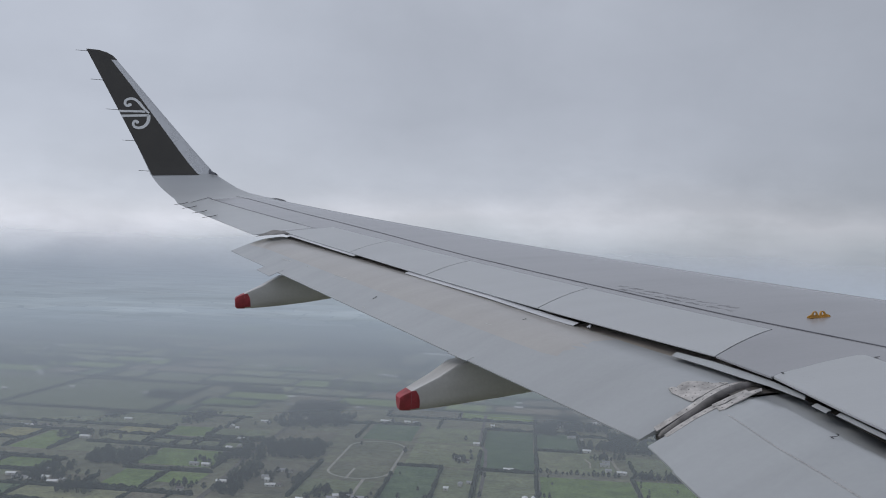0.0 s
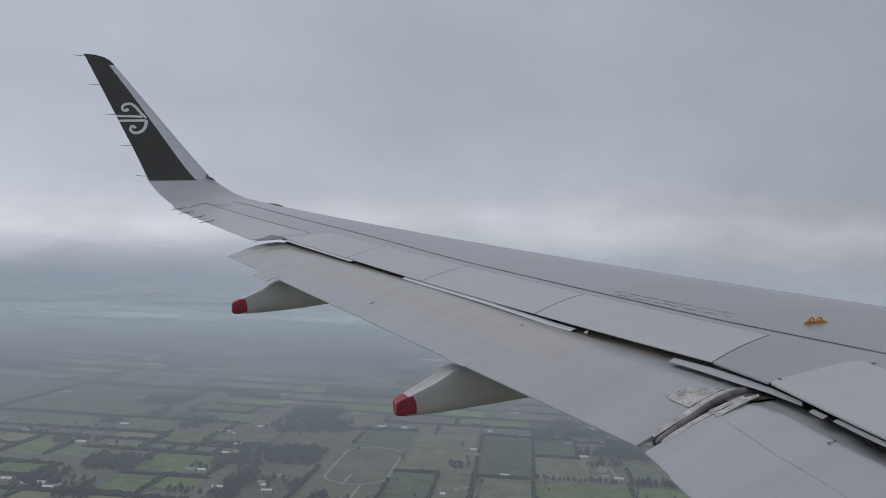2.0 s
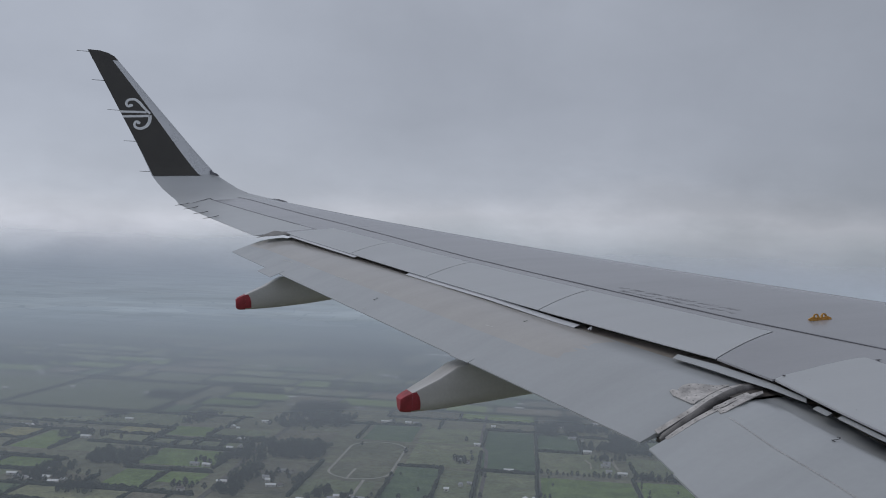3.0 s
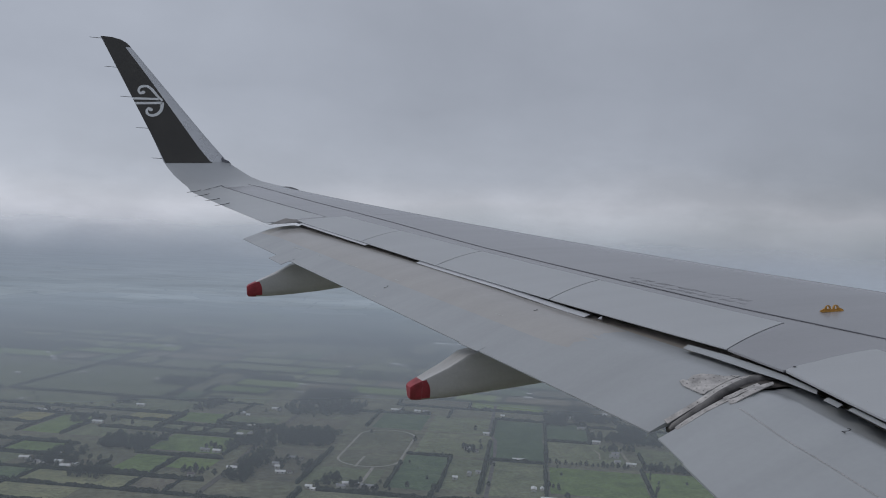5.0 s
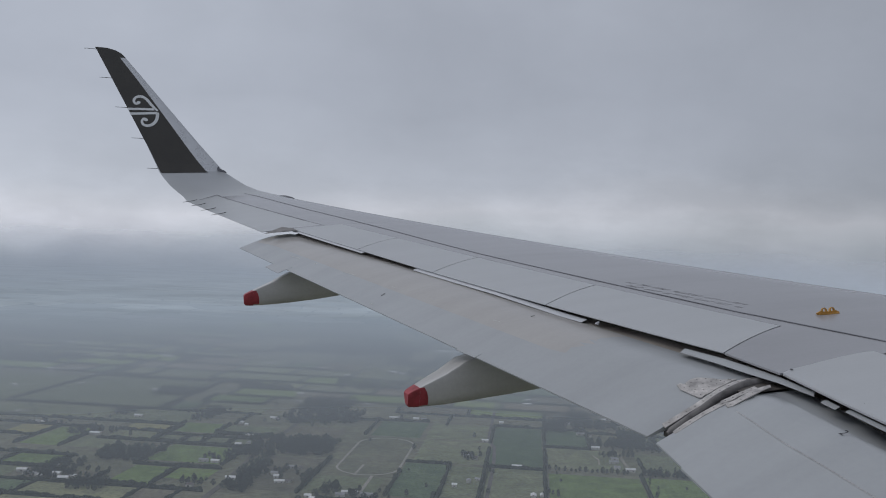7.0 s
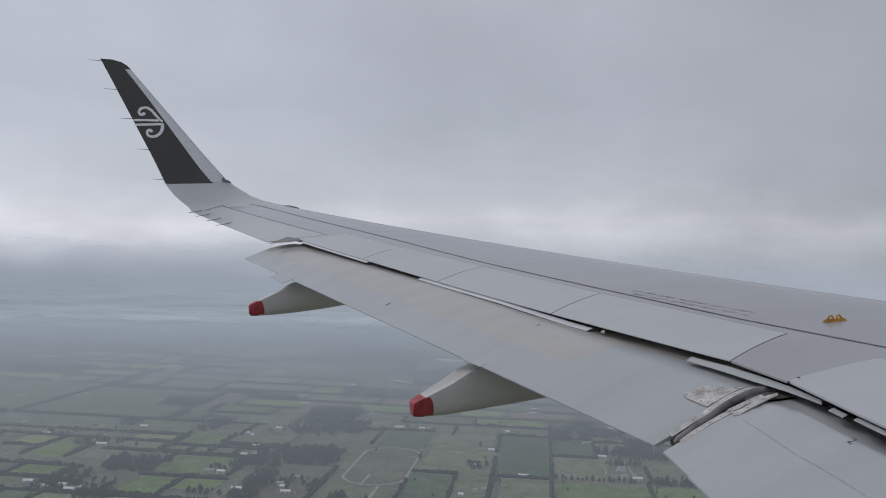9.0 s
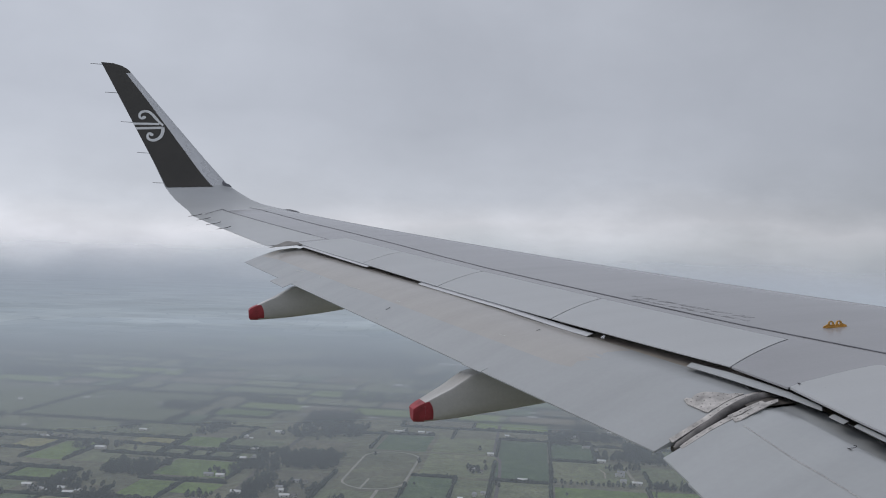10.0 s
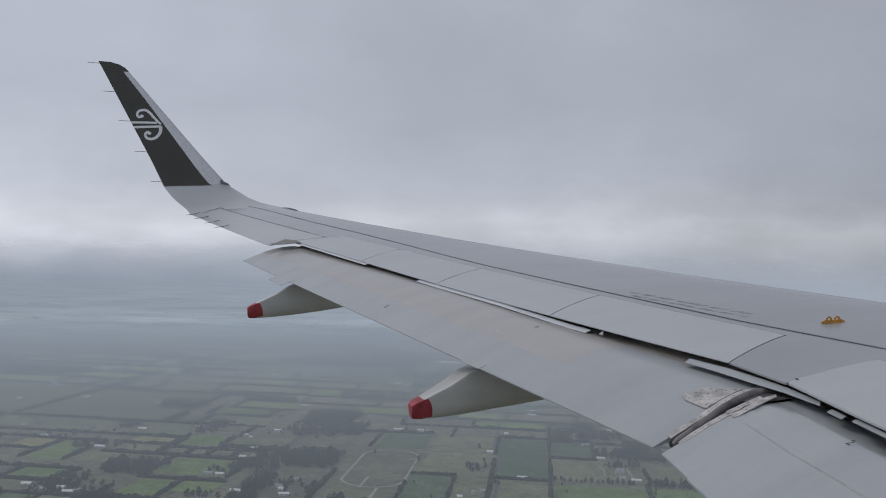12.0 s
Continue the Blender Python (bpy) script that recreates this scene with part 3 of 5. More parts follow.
# near-black brown; the shade between the flaps is put into this colour
M_GAP = material("dark_gap_shade", (0.085, 0.076, 0.07), 0.6, 0.0, 0.2, 9, 60)
rows = [[kink(s, 0.07, -0.035), kink(s, -0.10, -0.035)] for s in (-0.25, 0.0, 0.2, 0.5, 0.7, 0.84)]
part("gap_floor", mesh_of("gap_floor", *slab(rows, lambda u, v: 0.03), M_GAP), track)


# dark sheet laid on as painted shade around the tube's upper end
rows = [[kink(s, 0.085, 0.003), kink(s, 0.02, 0.006), kink(s, -0.05, 0.008)] for s in (-0.28, -0.15, 0.0, 0.12, 0.22)]
part("oil_stain", mesh_of("oil_stain", *slab(rows, lambda u, v: 0.004), M_GAP), track, "dark sheet under the seal's upper end, standing in for shade")


def strip_between(pts, t):
    """A point at share t along a polyline of chord/side pairs."""
    n = len(pts) - 1
    i = min(int(t * n), n - 1)
    k = t * n - i
    return pts[i][0] * (1 - k) + pts[i + 1][0] * k, pts[i][1] * (1 - k) + pts[i + 1][1] * k


def plate(name, edge_a, edge_b, up=0.006, n=12):
    """A thin riveted plate lying on the flap between two edges."""
    rows = []
    for i in range(n + 1):
        a, b = strip_between(edge_a, i / n), strip_between(edge_b, i / n)
        rows.append([kink(a[0] * (1 - w) + b[0] * w, a[1] * (1 - w) + b[1] * w, up) for w in (0, 0.5, 1)])
    return part(name, mesh_of(name, *slab(rows, lambda u, v: 0.005), M_STEEL), track)


rim_out_a, rim_out_b = [(-0.16, 0.185), (-0.01, 0.172), (0.20, 0.132), (0.38, 0.10), (0.54, 0.082), (0.70, 0.075), (0.85, 0.072)], [(-0.16, 0.150), (-0.03, 0.134), (0.22, 0.080), (0.42, 0.052), (0.57, 0.042), (0.72, 0.036), (0.87, 0.030)]
rim_in_a, rim_in_b = [(0.40, -0.030), (0.49, -0.026), (0.62, -0.026), (0.77, -0.030), (0.89, -0.040)], [(0.43, -0.064), (0.51, -0.060), (0.63, -0.057), (0.79, -0.065), (0.90, -0.068)]
big_a, big_b = [(0.02, 0.185), (0.188, 0.142), (0.36, 0.112), (0.425, 0.112)], [(0.00, 0.200), (0.12, 0.215), (0.16, 0.270), (0.22, 0.318), (0.28, 0.323), (0.35, 0.305), (0.405, 0.235)]
foot_a, foot_b = [(0.40, 0.112), (0.395, 0.20), (0.375, 0.29), (0.385, 0.318)], [(0.455, 0.100), (0.465, 0.12), (0.45, 0.265), (0.415, 0.318)]
bar_a, bar_b = [(0.09, 0.008), (0.22, -0.015), (0.36, -0.025), (0.44, -0.020)], [(0.11, -0.028), (0.25, -0.050), (0.39, -0.060), (0.46, -0.045)]
small_a, small_b = [(-0.03, -0.010), (0.10, -0.034), (0.26, -0.062), (0.39, -0.080), (0.46, -0.068)], [(0.02, -0.050), (0.19, -0.092), (0.32, -0.110), (0.45, -0.115), (0.485, -0.104)]
rim_out = plate("edge_plate", rim_out_a, rim_out_b, 0.008)
rim_in = plate("edge_plate", rim_in_a, rim_in_b, 0.018)
big = plate("cover_plate", big_a, big_b)
foot_strip = plate("edge_plate", foot_a, foot_b, 0.010)
bar = plate("edge_plate", bar_a, bar_b, 0.020)
small = plate("cover_plate", small_a, small_b, 0.026)
rivet_v, rivet_f = tube([(0, 0, 0), (0, 0, 0.002)], 0.0042, 6)
rivet_me = mesh_of("rivet", rivet_v, rivet_f, M_RIVET)
for par, ea, eb, lines, count, up in ((rim_out, rim_out_a, rim_out_b, (0.5,), 11, 0.008), (rim_in, rim_in_a, rim_in_b, (0.5,), 5, 0.018), (big, big_a, big_b, (0.25, 0.55, 0.86), 6, 0.006),
                                      (foot_strip, foot_a, foot_b, (0.5,), 4, 0.010), (bar, bar_a, bar_b, (0.5,), 4, 0.020), (small, small_a, small_b, (0.6,), 4, 0.026)):
    for w in lines:
        for k in range(count):
            a, b = strip_between(ea, (k + 0.6) / (count + 0.2)), strip_between(eb, (k + 0.6) / (count + 0.2))
            ob = part("rivet", rivet_me, par)
            ob.location = kink(a[0] * (1 - w) + b[0] * w, a[1] * (1 - w) + b[1] * w, up)


# fasteners along the inboard spoiler and the fixed panel
dot_v, dot_f = tube([(0, 0, 0), (0, 0, 0.001)], 0.0026, 6)
dot_me = mesh_of("fastener", dot_v, dot_f, M_FAST)
for y0, x0, y1, x1, count, up in ((6.28, -6.62, 6.22, -6.56, 3, 0.008), (5.9, -6.70, 5.3, -6.70, 2, 0.008)):
    for k in range(count):
        t = (k + 0.5) / count
        ob = part("fastener", dot_me, wing)
        ob.location = skin(x0 + (x1 - x0) * t, y0 + (y1 - y0) * t, up)


# ---- flap track fairings ----
def fairing(y, rows, width):
    """rows: x, top z, bottom z, width factor from nose to tail."""
    rings = []
    for x, zt, zb, k in rows:
        w, h = width * k / 2, zt - zb
        ring = []
        for px, pz in ((-0.93, 1.0), (0.0, 1.005), (0.93, 1.0), (0.975, 0.985), (0.997, 0.945), (0.995, 0.86), (0.95, 0.35), (0.86, -0.1), (0.75, -0.48), (0.58, -0.79), (0.33, -0.96), (0.0, -1.0),
                       (-0.33, -0.96), (-0.58, -0.79), (-0.75, -0.48), (-0.86, -0.1), (-0.95, 0.35), (-0.995, 0.86), (-0.997, 0.945), (-0.975, 0.985)):
            ring.append(Vector((x, y + w * px, (zt + zb) / 2 + h / 2 * pz)))
        rings.append(ring)
    body = part("flap_track_fairing", mesh_of("flap_track_fairing", *loft(rings[:-3]), M_FAIR), wing, "grey flap track fairing with a red tail")
    tail = part("red_tail", mesh_of("red_tail", *loft(rings[-4:]), M_RED), body, "red painted fairing tail")
    # the paint reaches a little further forward on the lower flanks
    fore, aft = rings[-5], rings[-4]
    for side in ((4, 5, 6, 7, 8, 9, 10), (19, 18, 17, 16, 15, 14, 13)):
        push = Vector((0, 0.0015 if side[0] < 10 else -0.0015, -0.0005))
        reach = (0.02, 0.06, 0.17, 0.27, 0.31, 0.32, 0.32)
        rows = [[aft[k].lerp(fore[k], w) + push for w in (0.0, 0.5 * far_w, far_w)] for k, far_w in zip(side, reach)]
        part("red_edge", mesh_of("red_edge", *slab(rows, lambda u, v: 0.0008), M_RED), tail)


fairing(8.51, [(-6.30, 0.46, 0.43, 0.1), (-6.6, 0.47, 0.34, 0.55), (-7.0, 0.46, 0.26, 0.85), (-7.5, 0.50, 0.215, 1.0), (-7.72, 0.52, 0.195, 1.0), (-7.955, 0.53, 0.178, 1.0),
              (-8.10, 0.497, 0.166, 0.98), (-8.25, 0.410, 0.158, 0.86), (-8.455, 0.315, 0.154, 0.62), (-8.495, 0.298, 0.155, 0.56), (-8.53, 0.280, 0.160, 0.50), (-8.543, 0.266, 0.174, 0.44)], 0.31)
fairing(12.16, [(-7.5, 0.98, 0.95, 0.1), (-7.8, 1.0, 0.90, 0.55), (-8.15, 1.02, 0.85, 0.85), (-8.467, 1.06, 0.815, 1.0), (-8.732, 1.09, 0.785, 1.0), (-8.992, 1.115, 0.765, 1.0),
                (-9.06, 1.10, 0.760, 0.98), (-9.25, 1.005, 0.752, 0.86), (-9.455, 0.921, 0.749, 0.64), (-9.50, 0.904, 0.749, 0.58), (-9.54, 0.887, 0.754, 0.52), (-9.556, 0.867, 0.774, 0.46)], 0.31)


# ---- hoist bracket and stencils ----
def bracket(x, y, mat):
    base = skin(x, y, 0.0)
    hoist = new("hoist_bracket")
    hoist.parent = wing
    tagged(hoist, "orange metal lifting bracket with two eyes on the wing")
    hoist.location = base
    for k in (-1, 1):
        # an eye plate: a rounded hump with a hole, flaring out to its foot
        n, out, hole = 24, [], []
        for i in range(n):
            a = 2 * math.pi * i / n
            ca, sa = math.cos(a), math.sin(a)
            if sa > -0.15:
                out.append((k * 0.034 + 0.023 * ca, 0.027 + 0.020 * sa))
            else:
                out.append((k * 0.034 + ca * (0.066 if ca * k > 0 else 0.036), 0.0 if abs(ca) < 0.9 else 0.010))
            hole.append((k * 0.034 + 0.0115 * ca, 0.028 + 0.0115 * sa))
        half = 0.006 if k > 0 else 0.005
        verts = [(px, q, pz) for q in (-half, half) for ring in (out, hole) for px, pz in ring]
        faces = []
        for i in range(n):
            j = (i + 1) % n
            faces += [(i, j, n + j, n + i), (2 * n + i, 3 * n + i, 3 * n + j, 2 * n + j), (i, 2 * n + i, 2 * n + j, j), (n + i, n + j, 3 * n + j, 3 * n + i)]
        part("eye_plate", mesh_of("eye_plate", verts, faces, mat, False), hoist)
    rows = [[(-0.088 + 0.176 * i / 6, -0.02, 0.005), (-0.088 + 0.176 * i / 6, 0.02, 0.005)] for i in range(7)]
    part("base", mesh_of("base", *slab(rows, lambda u, v: 0.008), mat), hoist)


bracket(-5.607, 7.36, M_ORANGE)


def stencil(text, place, along, up, size, mat, parent, name="stencil", lift=0.003):
    """Lettering laid on a surface: along is the reading direction, up the letters' upright."""
    cu = bpy.data.curves.new(name, "FONT")
    cu.body, cu.size, cu.align_x, cu.extrude = text, size, "CENTER", 0.0004
    ob = bpy.data.objects.new(name, cu)
    me = bpy.data.meshes.new_from_object(ob)
    bpy.data.objects.remove(ob)
    me.materials.clear()
    me.materials.append(mat)
    ax, ay = Vector(along).normalized(), Vector(up)
    az = ax.cross(ay).normalized()
    ay = az.cross(ax)
    m = Matrix((ax, ay, az)).transposed().to_4x4()
    m.translation = Vector(place) + az * lift
    me.transform(m)
    return part(name, me, parent, "grey stencilled lettering on the wing")


def stencil_bars(start, end, offset, words, height, seed):
    """A line of lettering too worn to read: one small bar a letter, words parted by gaps."""
    rnd = random.Random(seed)
    a, b = skin(*start), skin(*end)
    mid = ((start[0] + end[0]) / 2, (start[1] + end[1]) / 2)
    fwd = (skin(mid[0] + 0.3, mid[1]) - skin(*mid)).normalized()
    slots, verts, faces = sum(words) + len(words) - 1, [], []
    at = 0
    for count in words:
        for k in range(count):
            low, high = rnd.choice((0.0, 0.0, 0.3)), rnd.choice((1.0, 1.0, 0.7))
            quad = []
            for q, h in ((at + 0.12, low), (at + 0.80, low), (at + 0.80, high), (at + 0.12, high)):
                p = a.lerp(b, q / slots) + fwd * (offset + h * height)
                quad.append(skin(p.x, p.y, 0.0016))
            o = len(verts)
            verts += quad + [p - Vector((0, 0, 0.0012)) for p in quad]
            faces += [tuple(o + i for i in f) for f in ((0, 1, 2, 3), (7, 6, 5, 4), (0, 4, 5, 1), (1, 5, 6, 2), (2, 6, 7, 3), (3, 7, 4, 0))]
            at += 1
        at += 1
    part("stencil", mesh_of("stencil", verts, faces, M_FADED, False), wing, "faded grey stencilled line on the wing", "stuff")


stencil_bars((-6.42, 8.91), (-5.975, 7.82), -0.025, (2, 3, 4, 7, 4, 4), 0.05, 1)
stencil_bars((-6.476, 8.80), (-6.053, 7.75), -0.025, (4, 4, 7, 4, 3, 2), 0.05, 2)


def mark(y, on, size, text="2"):
    p = flap_point(y, on[0], on[1])
    q, r = flap_point(y, on[0] + 0.05, on[1]), flap_point(y + 0.05, on[0], on[1])
    stencil(text, p, p - r, p - q, size, M_BLACKINK, flap_in if on[1] else flap_out, "mark")


# short dark dashes along the joint of the flap's upper skins
for ya, sa, yb, sb in ((12.18, 0.64, 11.96, 0.61), (11.60, 0.585, 11.54, 0.58), (10.98, 0.54, 10.74, 0.51), (10.05, 0.472, 9.99, 0.468), (8.54, 0.41, 8.46, 0.40), (9.90, 0.92, 9.85, 0.92)):
    rows = [[flap_point(ya + (yb - ya) * i / 3, sa + (sb - sa) * i / 3 + d) + Vector((0, 0, 0.0022)) for d in (-0.004, 0.004)] for i in range(4)]
    part("joint_mark", mesh_of("joint_mark", *slab(rows, lambda u, v: 0.002), M_SEAM), flap_out)
# faint seam across the inboard flap and small dark dashes by the spoilers
seam_v, seam_f = [], []
for k in range(44):
    y0 = 6.19 - 0.028 * k
    for y, w in ((y0, 0.0045), (y0 - 0.022, 0.0045)):
        c = 0.41 + 0.02 * min(1.0, max(0.0, (6.15 - y) / 0.45)) + 0.002 * math.sin(9.0 * y)
        seam_v += [flap_point(y, c - w, True) + Vector((0, 0, 0.0012)), flap_point(y, c + w, True) + Vector((0, 0, 0.0012))]
    o = 4 * k
    seam_f.append((o, o + 1, o + 3, o + 2))
part("flap_seam", mesh_of("flap_seam", seam_v, seam_f, M_SEAM), flap_in, "faint dotted seam on the flap")


def dash(x, y, dx, dy, mat=M_BLACKINK):
    """A short painted dash on the skin."""
    rows = [[skin(x, y, 0.012), skin(x + 0.012, y, 0.012)], [skin(x + dx, y + dy, 0.012), skin(x + dx + 0.012, y + dy, 0.012)]]
    part("mark", mesh_of("mark", *slab(rows, lambda u, v: 0.002), mat), wing, "short dark painted dash")


dash(-5.975, 6.375, -0.03, 0.004)
dash(-6.005, 6.350, 0.0, 0.03)
dash(-6.680, 6.365, 0.0, 0.018)
mark(5.56, (0.16, True), 0.066)
mark(9.957, (0.71, False), 0.062)
mark(8.39, (0.08, False), 0.05)

# ---- the plain below: u runs along one set of hedges, w along the other ----
G_TURN = radians(-21.5)
GU, GW = Vector((math.cos(G_TURN), math.sin(G_TURN), 0)), Vector((-math.sin(G_TURN), math.cos(G_TURN), 0))


def plain(u, w, z=0.0):
    return GU * u + GW * w + Vector((26.0, -7.0, z))


def soil(name, a, b, c, scale=0.012, rows=None, rough=0.95):
    m = bpy.data.materials.new(name)
    m.use_nodes = True
    nt = m.node_tree
    bs = nt.nodes["Principled BSDF"]
    co = nt.nodes.new("ShaderNodeTexCoord").outputs["Object"]
    info = nt.nodes.new("ShaderNodeObjectInfo")
    big = noise_node(nt, co, scale, 5.0, 0.6)
    small = noise_node(nt, co, scale * 14, 3.0, 0.65)
    col = ramp(nt, big, [(0.3, a), (0.5, b), (0.7, c)])
    col = mix_rgb(nt, 1.0, col, ramp(nt, small, [(0.3, 0.70), (0.7, 1.24)]), "MULTIPLY")
    patch = noise_node(nt, co, scale * 3.5, 4.0, 0.6, (1, 1, 1), (40, 10, 0))
    col = mix_rgb(nt, 1.0, col, ramp(nt, patch, [(0.35, (0.84, 0.84, 0.86)), (0.65, (1.14, 1.12, 1.05))]), "MULTIPLY")
    col = mix_rgb(nt, 1.0, col, ramp(nt, info.outputs["Random"], [(0.0, (0.86, 0.88, 0.86)), (0.5, (1.0, 1.0, 1.0)), (1.0, (1.14, 1.10, 1.08))]), "MULTIPLY")
    isl = nt.nodes.new("ShaderNodeNewGeometry").outputs["Random Per Island"]
    col = mix_rgb(nt, 1.0, col, ramp(nt, isl, [(0.0, (0.78, 0.82, 0.80)), (0.5, (1.0, 1.0, 1.0)), (1.0, (1.26, 1.18, 1.10))]), "MULTIPLY")
    nt.links.new(col, bs.inputs["Base Color"])
    bs.inputs["Roughness"].default_value = rough
    bs.inputs["Specular IOR Level"].default_value = 0.1
    return m


M_GROUND = soil("mixed_pasture", (0.116, 0.124, 0.089), (0.149, 0.158, 0.112), (0.189, 0.186, 0.137), 0.006)
M_PASTURE = soil("dull_pasture", (0.180, 0.199, 0.128), (0.216, 0.236, 0.149), (0.257, 0.263, 0.180))
M_BRIGHT = soil("bright_pasture", (0.170, 0.237, 0.085), (0.207, 0.278, 0.103), (0.248, 0.313, 0.131))
M_PALE = soil("pale_dry_pasture", (0.26, 0.285, 0.175), (0.30, 0.325, 0.205), (0.34, 0.355, 0.235))
M_DEEP = soil("deep_green_crop", (0.097, 0.143, 0.087), (0.115, 0.167, 0.099), (0.140, 0.187, 0.115))
M_STRAW = soil("straw_stubble", (0.288, 0.270, 0.138), (0.342, 0.318, 0.162), (0.384, 0.360, 0.192))
M_BARE = soil("bare_soil", (0.153, 0.141, 0.112), (0.192, 0.177, 0.138), (0.230, 0.211, 0.165))
M_TRACK = soil("pale_gravel", (0.21, 0.20, 0.175), (0.26, 0.25, 0.22), (0.31, 0.30, 0.265), 0.05)
M_OVAL = soil("pale_sand_track", (0.26, 0.255, 0.23), (0.31, 0.305, 0.28), (0.36, 0.35, 0.32), 0.05)
M_ROAD = soil("grey_road", (0.10, 0.10, 0.095), (0.12, 0.12, 0.115), (0.15, 0.145, 0.135), 0.05)
M_HEDGE = material("hedge_leaves", (0.030, 0.038, 0.027), 0.9, 0.0, 0.25, 0.08, 0.6, spec=0.1, island=0.3)
M_CROWN = material("tree_leaves", (0.038, 0.047, 0.036), 0.9, 0.0, 0.2, 0.2, 1.2, spec=0.1, island=0.45)
M_BARK = material("tree_bark", (0.09, 0.07, 0.05), 0.9, 0.0, 0.2, 0.6, 4, spec=0.1)
M_ROOFW = material("white_metal_roof", (0.80, 0.80, 0.80), 0.5, 0.1, 0.06, 0.2, 2)
M_ROOFG = material("grey_metal_roof", (0.32, 0.32, 0.33), 0.55, 0.1, 0.08, 0.2, 2)
M_ROOFD = material("dark_tile_roof", (0.12, 0.10, 0.095), 0.7, 0.0, 0.12, 0.2, 2)
M_WALL = material("pale_house_wall", (0.52, 0.50, 0.46), 0.8, 0.0, 0.08, 0.3, 3)
M_PANE = material("dark_window_pane", (0.03, 0.035, 0.04), 0.1, 0.0, 0.05, 1, 5)

# ground sheet
segs, verts, faces = 96, [(0, 0, 0)], []
radii = [300, 700, 1200, 1800, 2600, 3600, 4600, 6200]
for r in radii:
    verts += [(r * math.cos(2 * math.pi * k / segs), r * math.sin(2 * math.pi * k / segs), 0) for k in range(segs)]
faces += [(0, 1 + k, 1 + (k + 1) % segs) for k in range(segs)]
for i in range(len(radii) - 1):
    for k in range(segs):
        a0, a1 = 1 + i * segs + k, 1 + i * segs + (k + 1) % segs
        faces.append((a0, a1, a1 + segs, a0 + segs))
tagged(new("ground", mesh_of("ground", verts, faces, M_GROUND)), "flat green farmland under haze", "ground", kind="structure")

random.seed(7)
noise.seed_set(3)
FIELDS = []


FAR_FIELDS = {}


def field(u0, u1, w0, w1, mat, label="", z=0.25, far=False):
    """One paddock: a low slab with slightly uneven edges."""
    n = 6
    rows = []
    for i in range(n + 1):
        row = []
        for j in range(n + 1):
            u, w = u0 + (u1 - u0) * i / n, w0 + (w1 - w0) * j / n
            if i in (0, n):
                u += 2.0 * noise.noise((u * 0.02, w * 0.02, 1.0))
            if j in (0, n):
                w += 2.0 * noise.noise((u * 0.02, w * 0.02, 5.0))
            row.append(plain(u, w, z))
        rows.append(row)
    if far:
        v, f = slab(rows[::3], lambda a, b: z)
        acc = FAR_FIELDS.setdefault(mat.name, ([], [], mat))
        acc[1].extend(tuple(len(acc[0]) + k for k in q) for q in f)
        acc[0].extend(v)
        FIELDS.append((u0, u1, w0, w1))
        return None
    ob = new("field", mesh_of("field", *slab(rows, lambda a, b: z), mat))
    FIELDS.append((u0, u1, w0, w1))
    return tagged(ob, label or "flat fenced paddock of dull green pasture", "field", "paddocks of the plain", "structure")


HEDGE_COUNT, HEDGE_LINES = [0], []


FAR_V, FAR_F = [], []


def hedge(u0, w0, u1, w1, height=5.0, width=5.0):
    """A clipped shelter belt with a lumpy top and sides."""
    if max(u0, u1) > -332 and min(u0, u1) < -226 and max(w0, w1) > 1350 and min(w0, w1) < 1640:
        return None
    HEDGE_LINES.append((u0, w0, u1, w1))
    length = math.hypot(u1 - u0, w1 - w0)
    n = max(4, min(90, int(length / 3.0)))
    du, dw = (u1 - u0) / length, (w1 - w0) / length
    rings = []
    for i in range(n + 1):
        s = i / n
        cu, cw = u0 + (u1 - u0) * s, w0 + (w1 - w0) * s
        k = 0.62 + 0.5 * (noise.noise((cu * 0.05, cw * 0.05, 2.0)) + 0.5) + random.uniform(-0.16, 0.16)
        if i in (0, n):
            k *= 0.5
        ring = []
        for off, hz in ((-0.5, 0.0), (-0.55, 0.45), (-0.34, 0.85), (0.0, 1.0), (0.34, 0.85), (0.55, 0.45), (0.5, 0.0)):
            j = 1 + random.uniform(-0.14, 0.14)
            o = off * width * k * j
            ring.append(plain(cu - dw * o, cw + du * o, hz * height * k * j))
        rings.append(ring)
    if HEDGE_COUNT[0] >= 60 and not (-1000 < u0 < 330 and 1150 < w0 < 2080):
        v, f = loft(rings)
        FAR_F.extend(tuple(len(FAR_V) + i for i in q) for q in f)
        FAR_V.extend(v)
        return None
    HEDGE_COUNT[0] += 1
    ob = new("hedge", mesh_of("hedge", *loft(rings), M_HEDGE, False))
    return tagged(ob, "dark green shelter hedge between paddocks", "hedge", "shelter hedges")


# paddocks that stand out
field(-960, -905, 1490, 1568, M_STRAW, "small paddock of pale yellow stubble")
field(-774, -690, 1577, 1632, M_STRAW, "narrow paddock of pale straw stubble")
field(-772, -684, 1500, 1565, M_PASTURE)
for u0, u1 in ((-677, -632), (-628, -595), (-591, -549), (-545, -505)):
    field(u0, u1, 1496, 1546, M_PASTURE, "small pale green paddock in a row")
field(-632, -512, 1364, 1476, M_BRIGHT, "bright green paddock inside hedges")
field(-630, -568, 1226, 1326, M_BRIGHT, "bright green paddock inside hedges")
field(-560, -498, 1264, 1327, M_BRIGHT, "small bright green paddock inside hedges")
field(-882, -812, 1420, 1562, M_BRIGHT, "bright green paddock beside a white shed")
field(-804, -725, 1420, 1500, M_PASTURE)
field(-1118, -860, 1640, 1770, M_PASTURE, "wide pale green paddock with scattered trees")
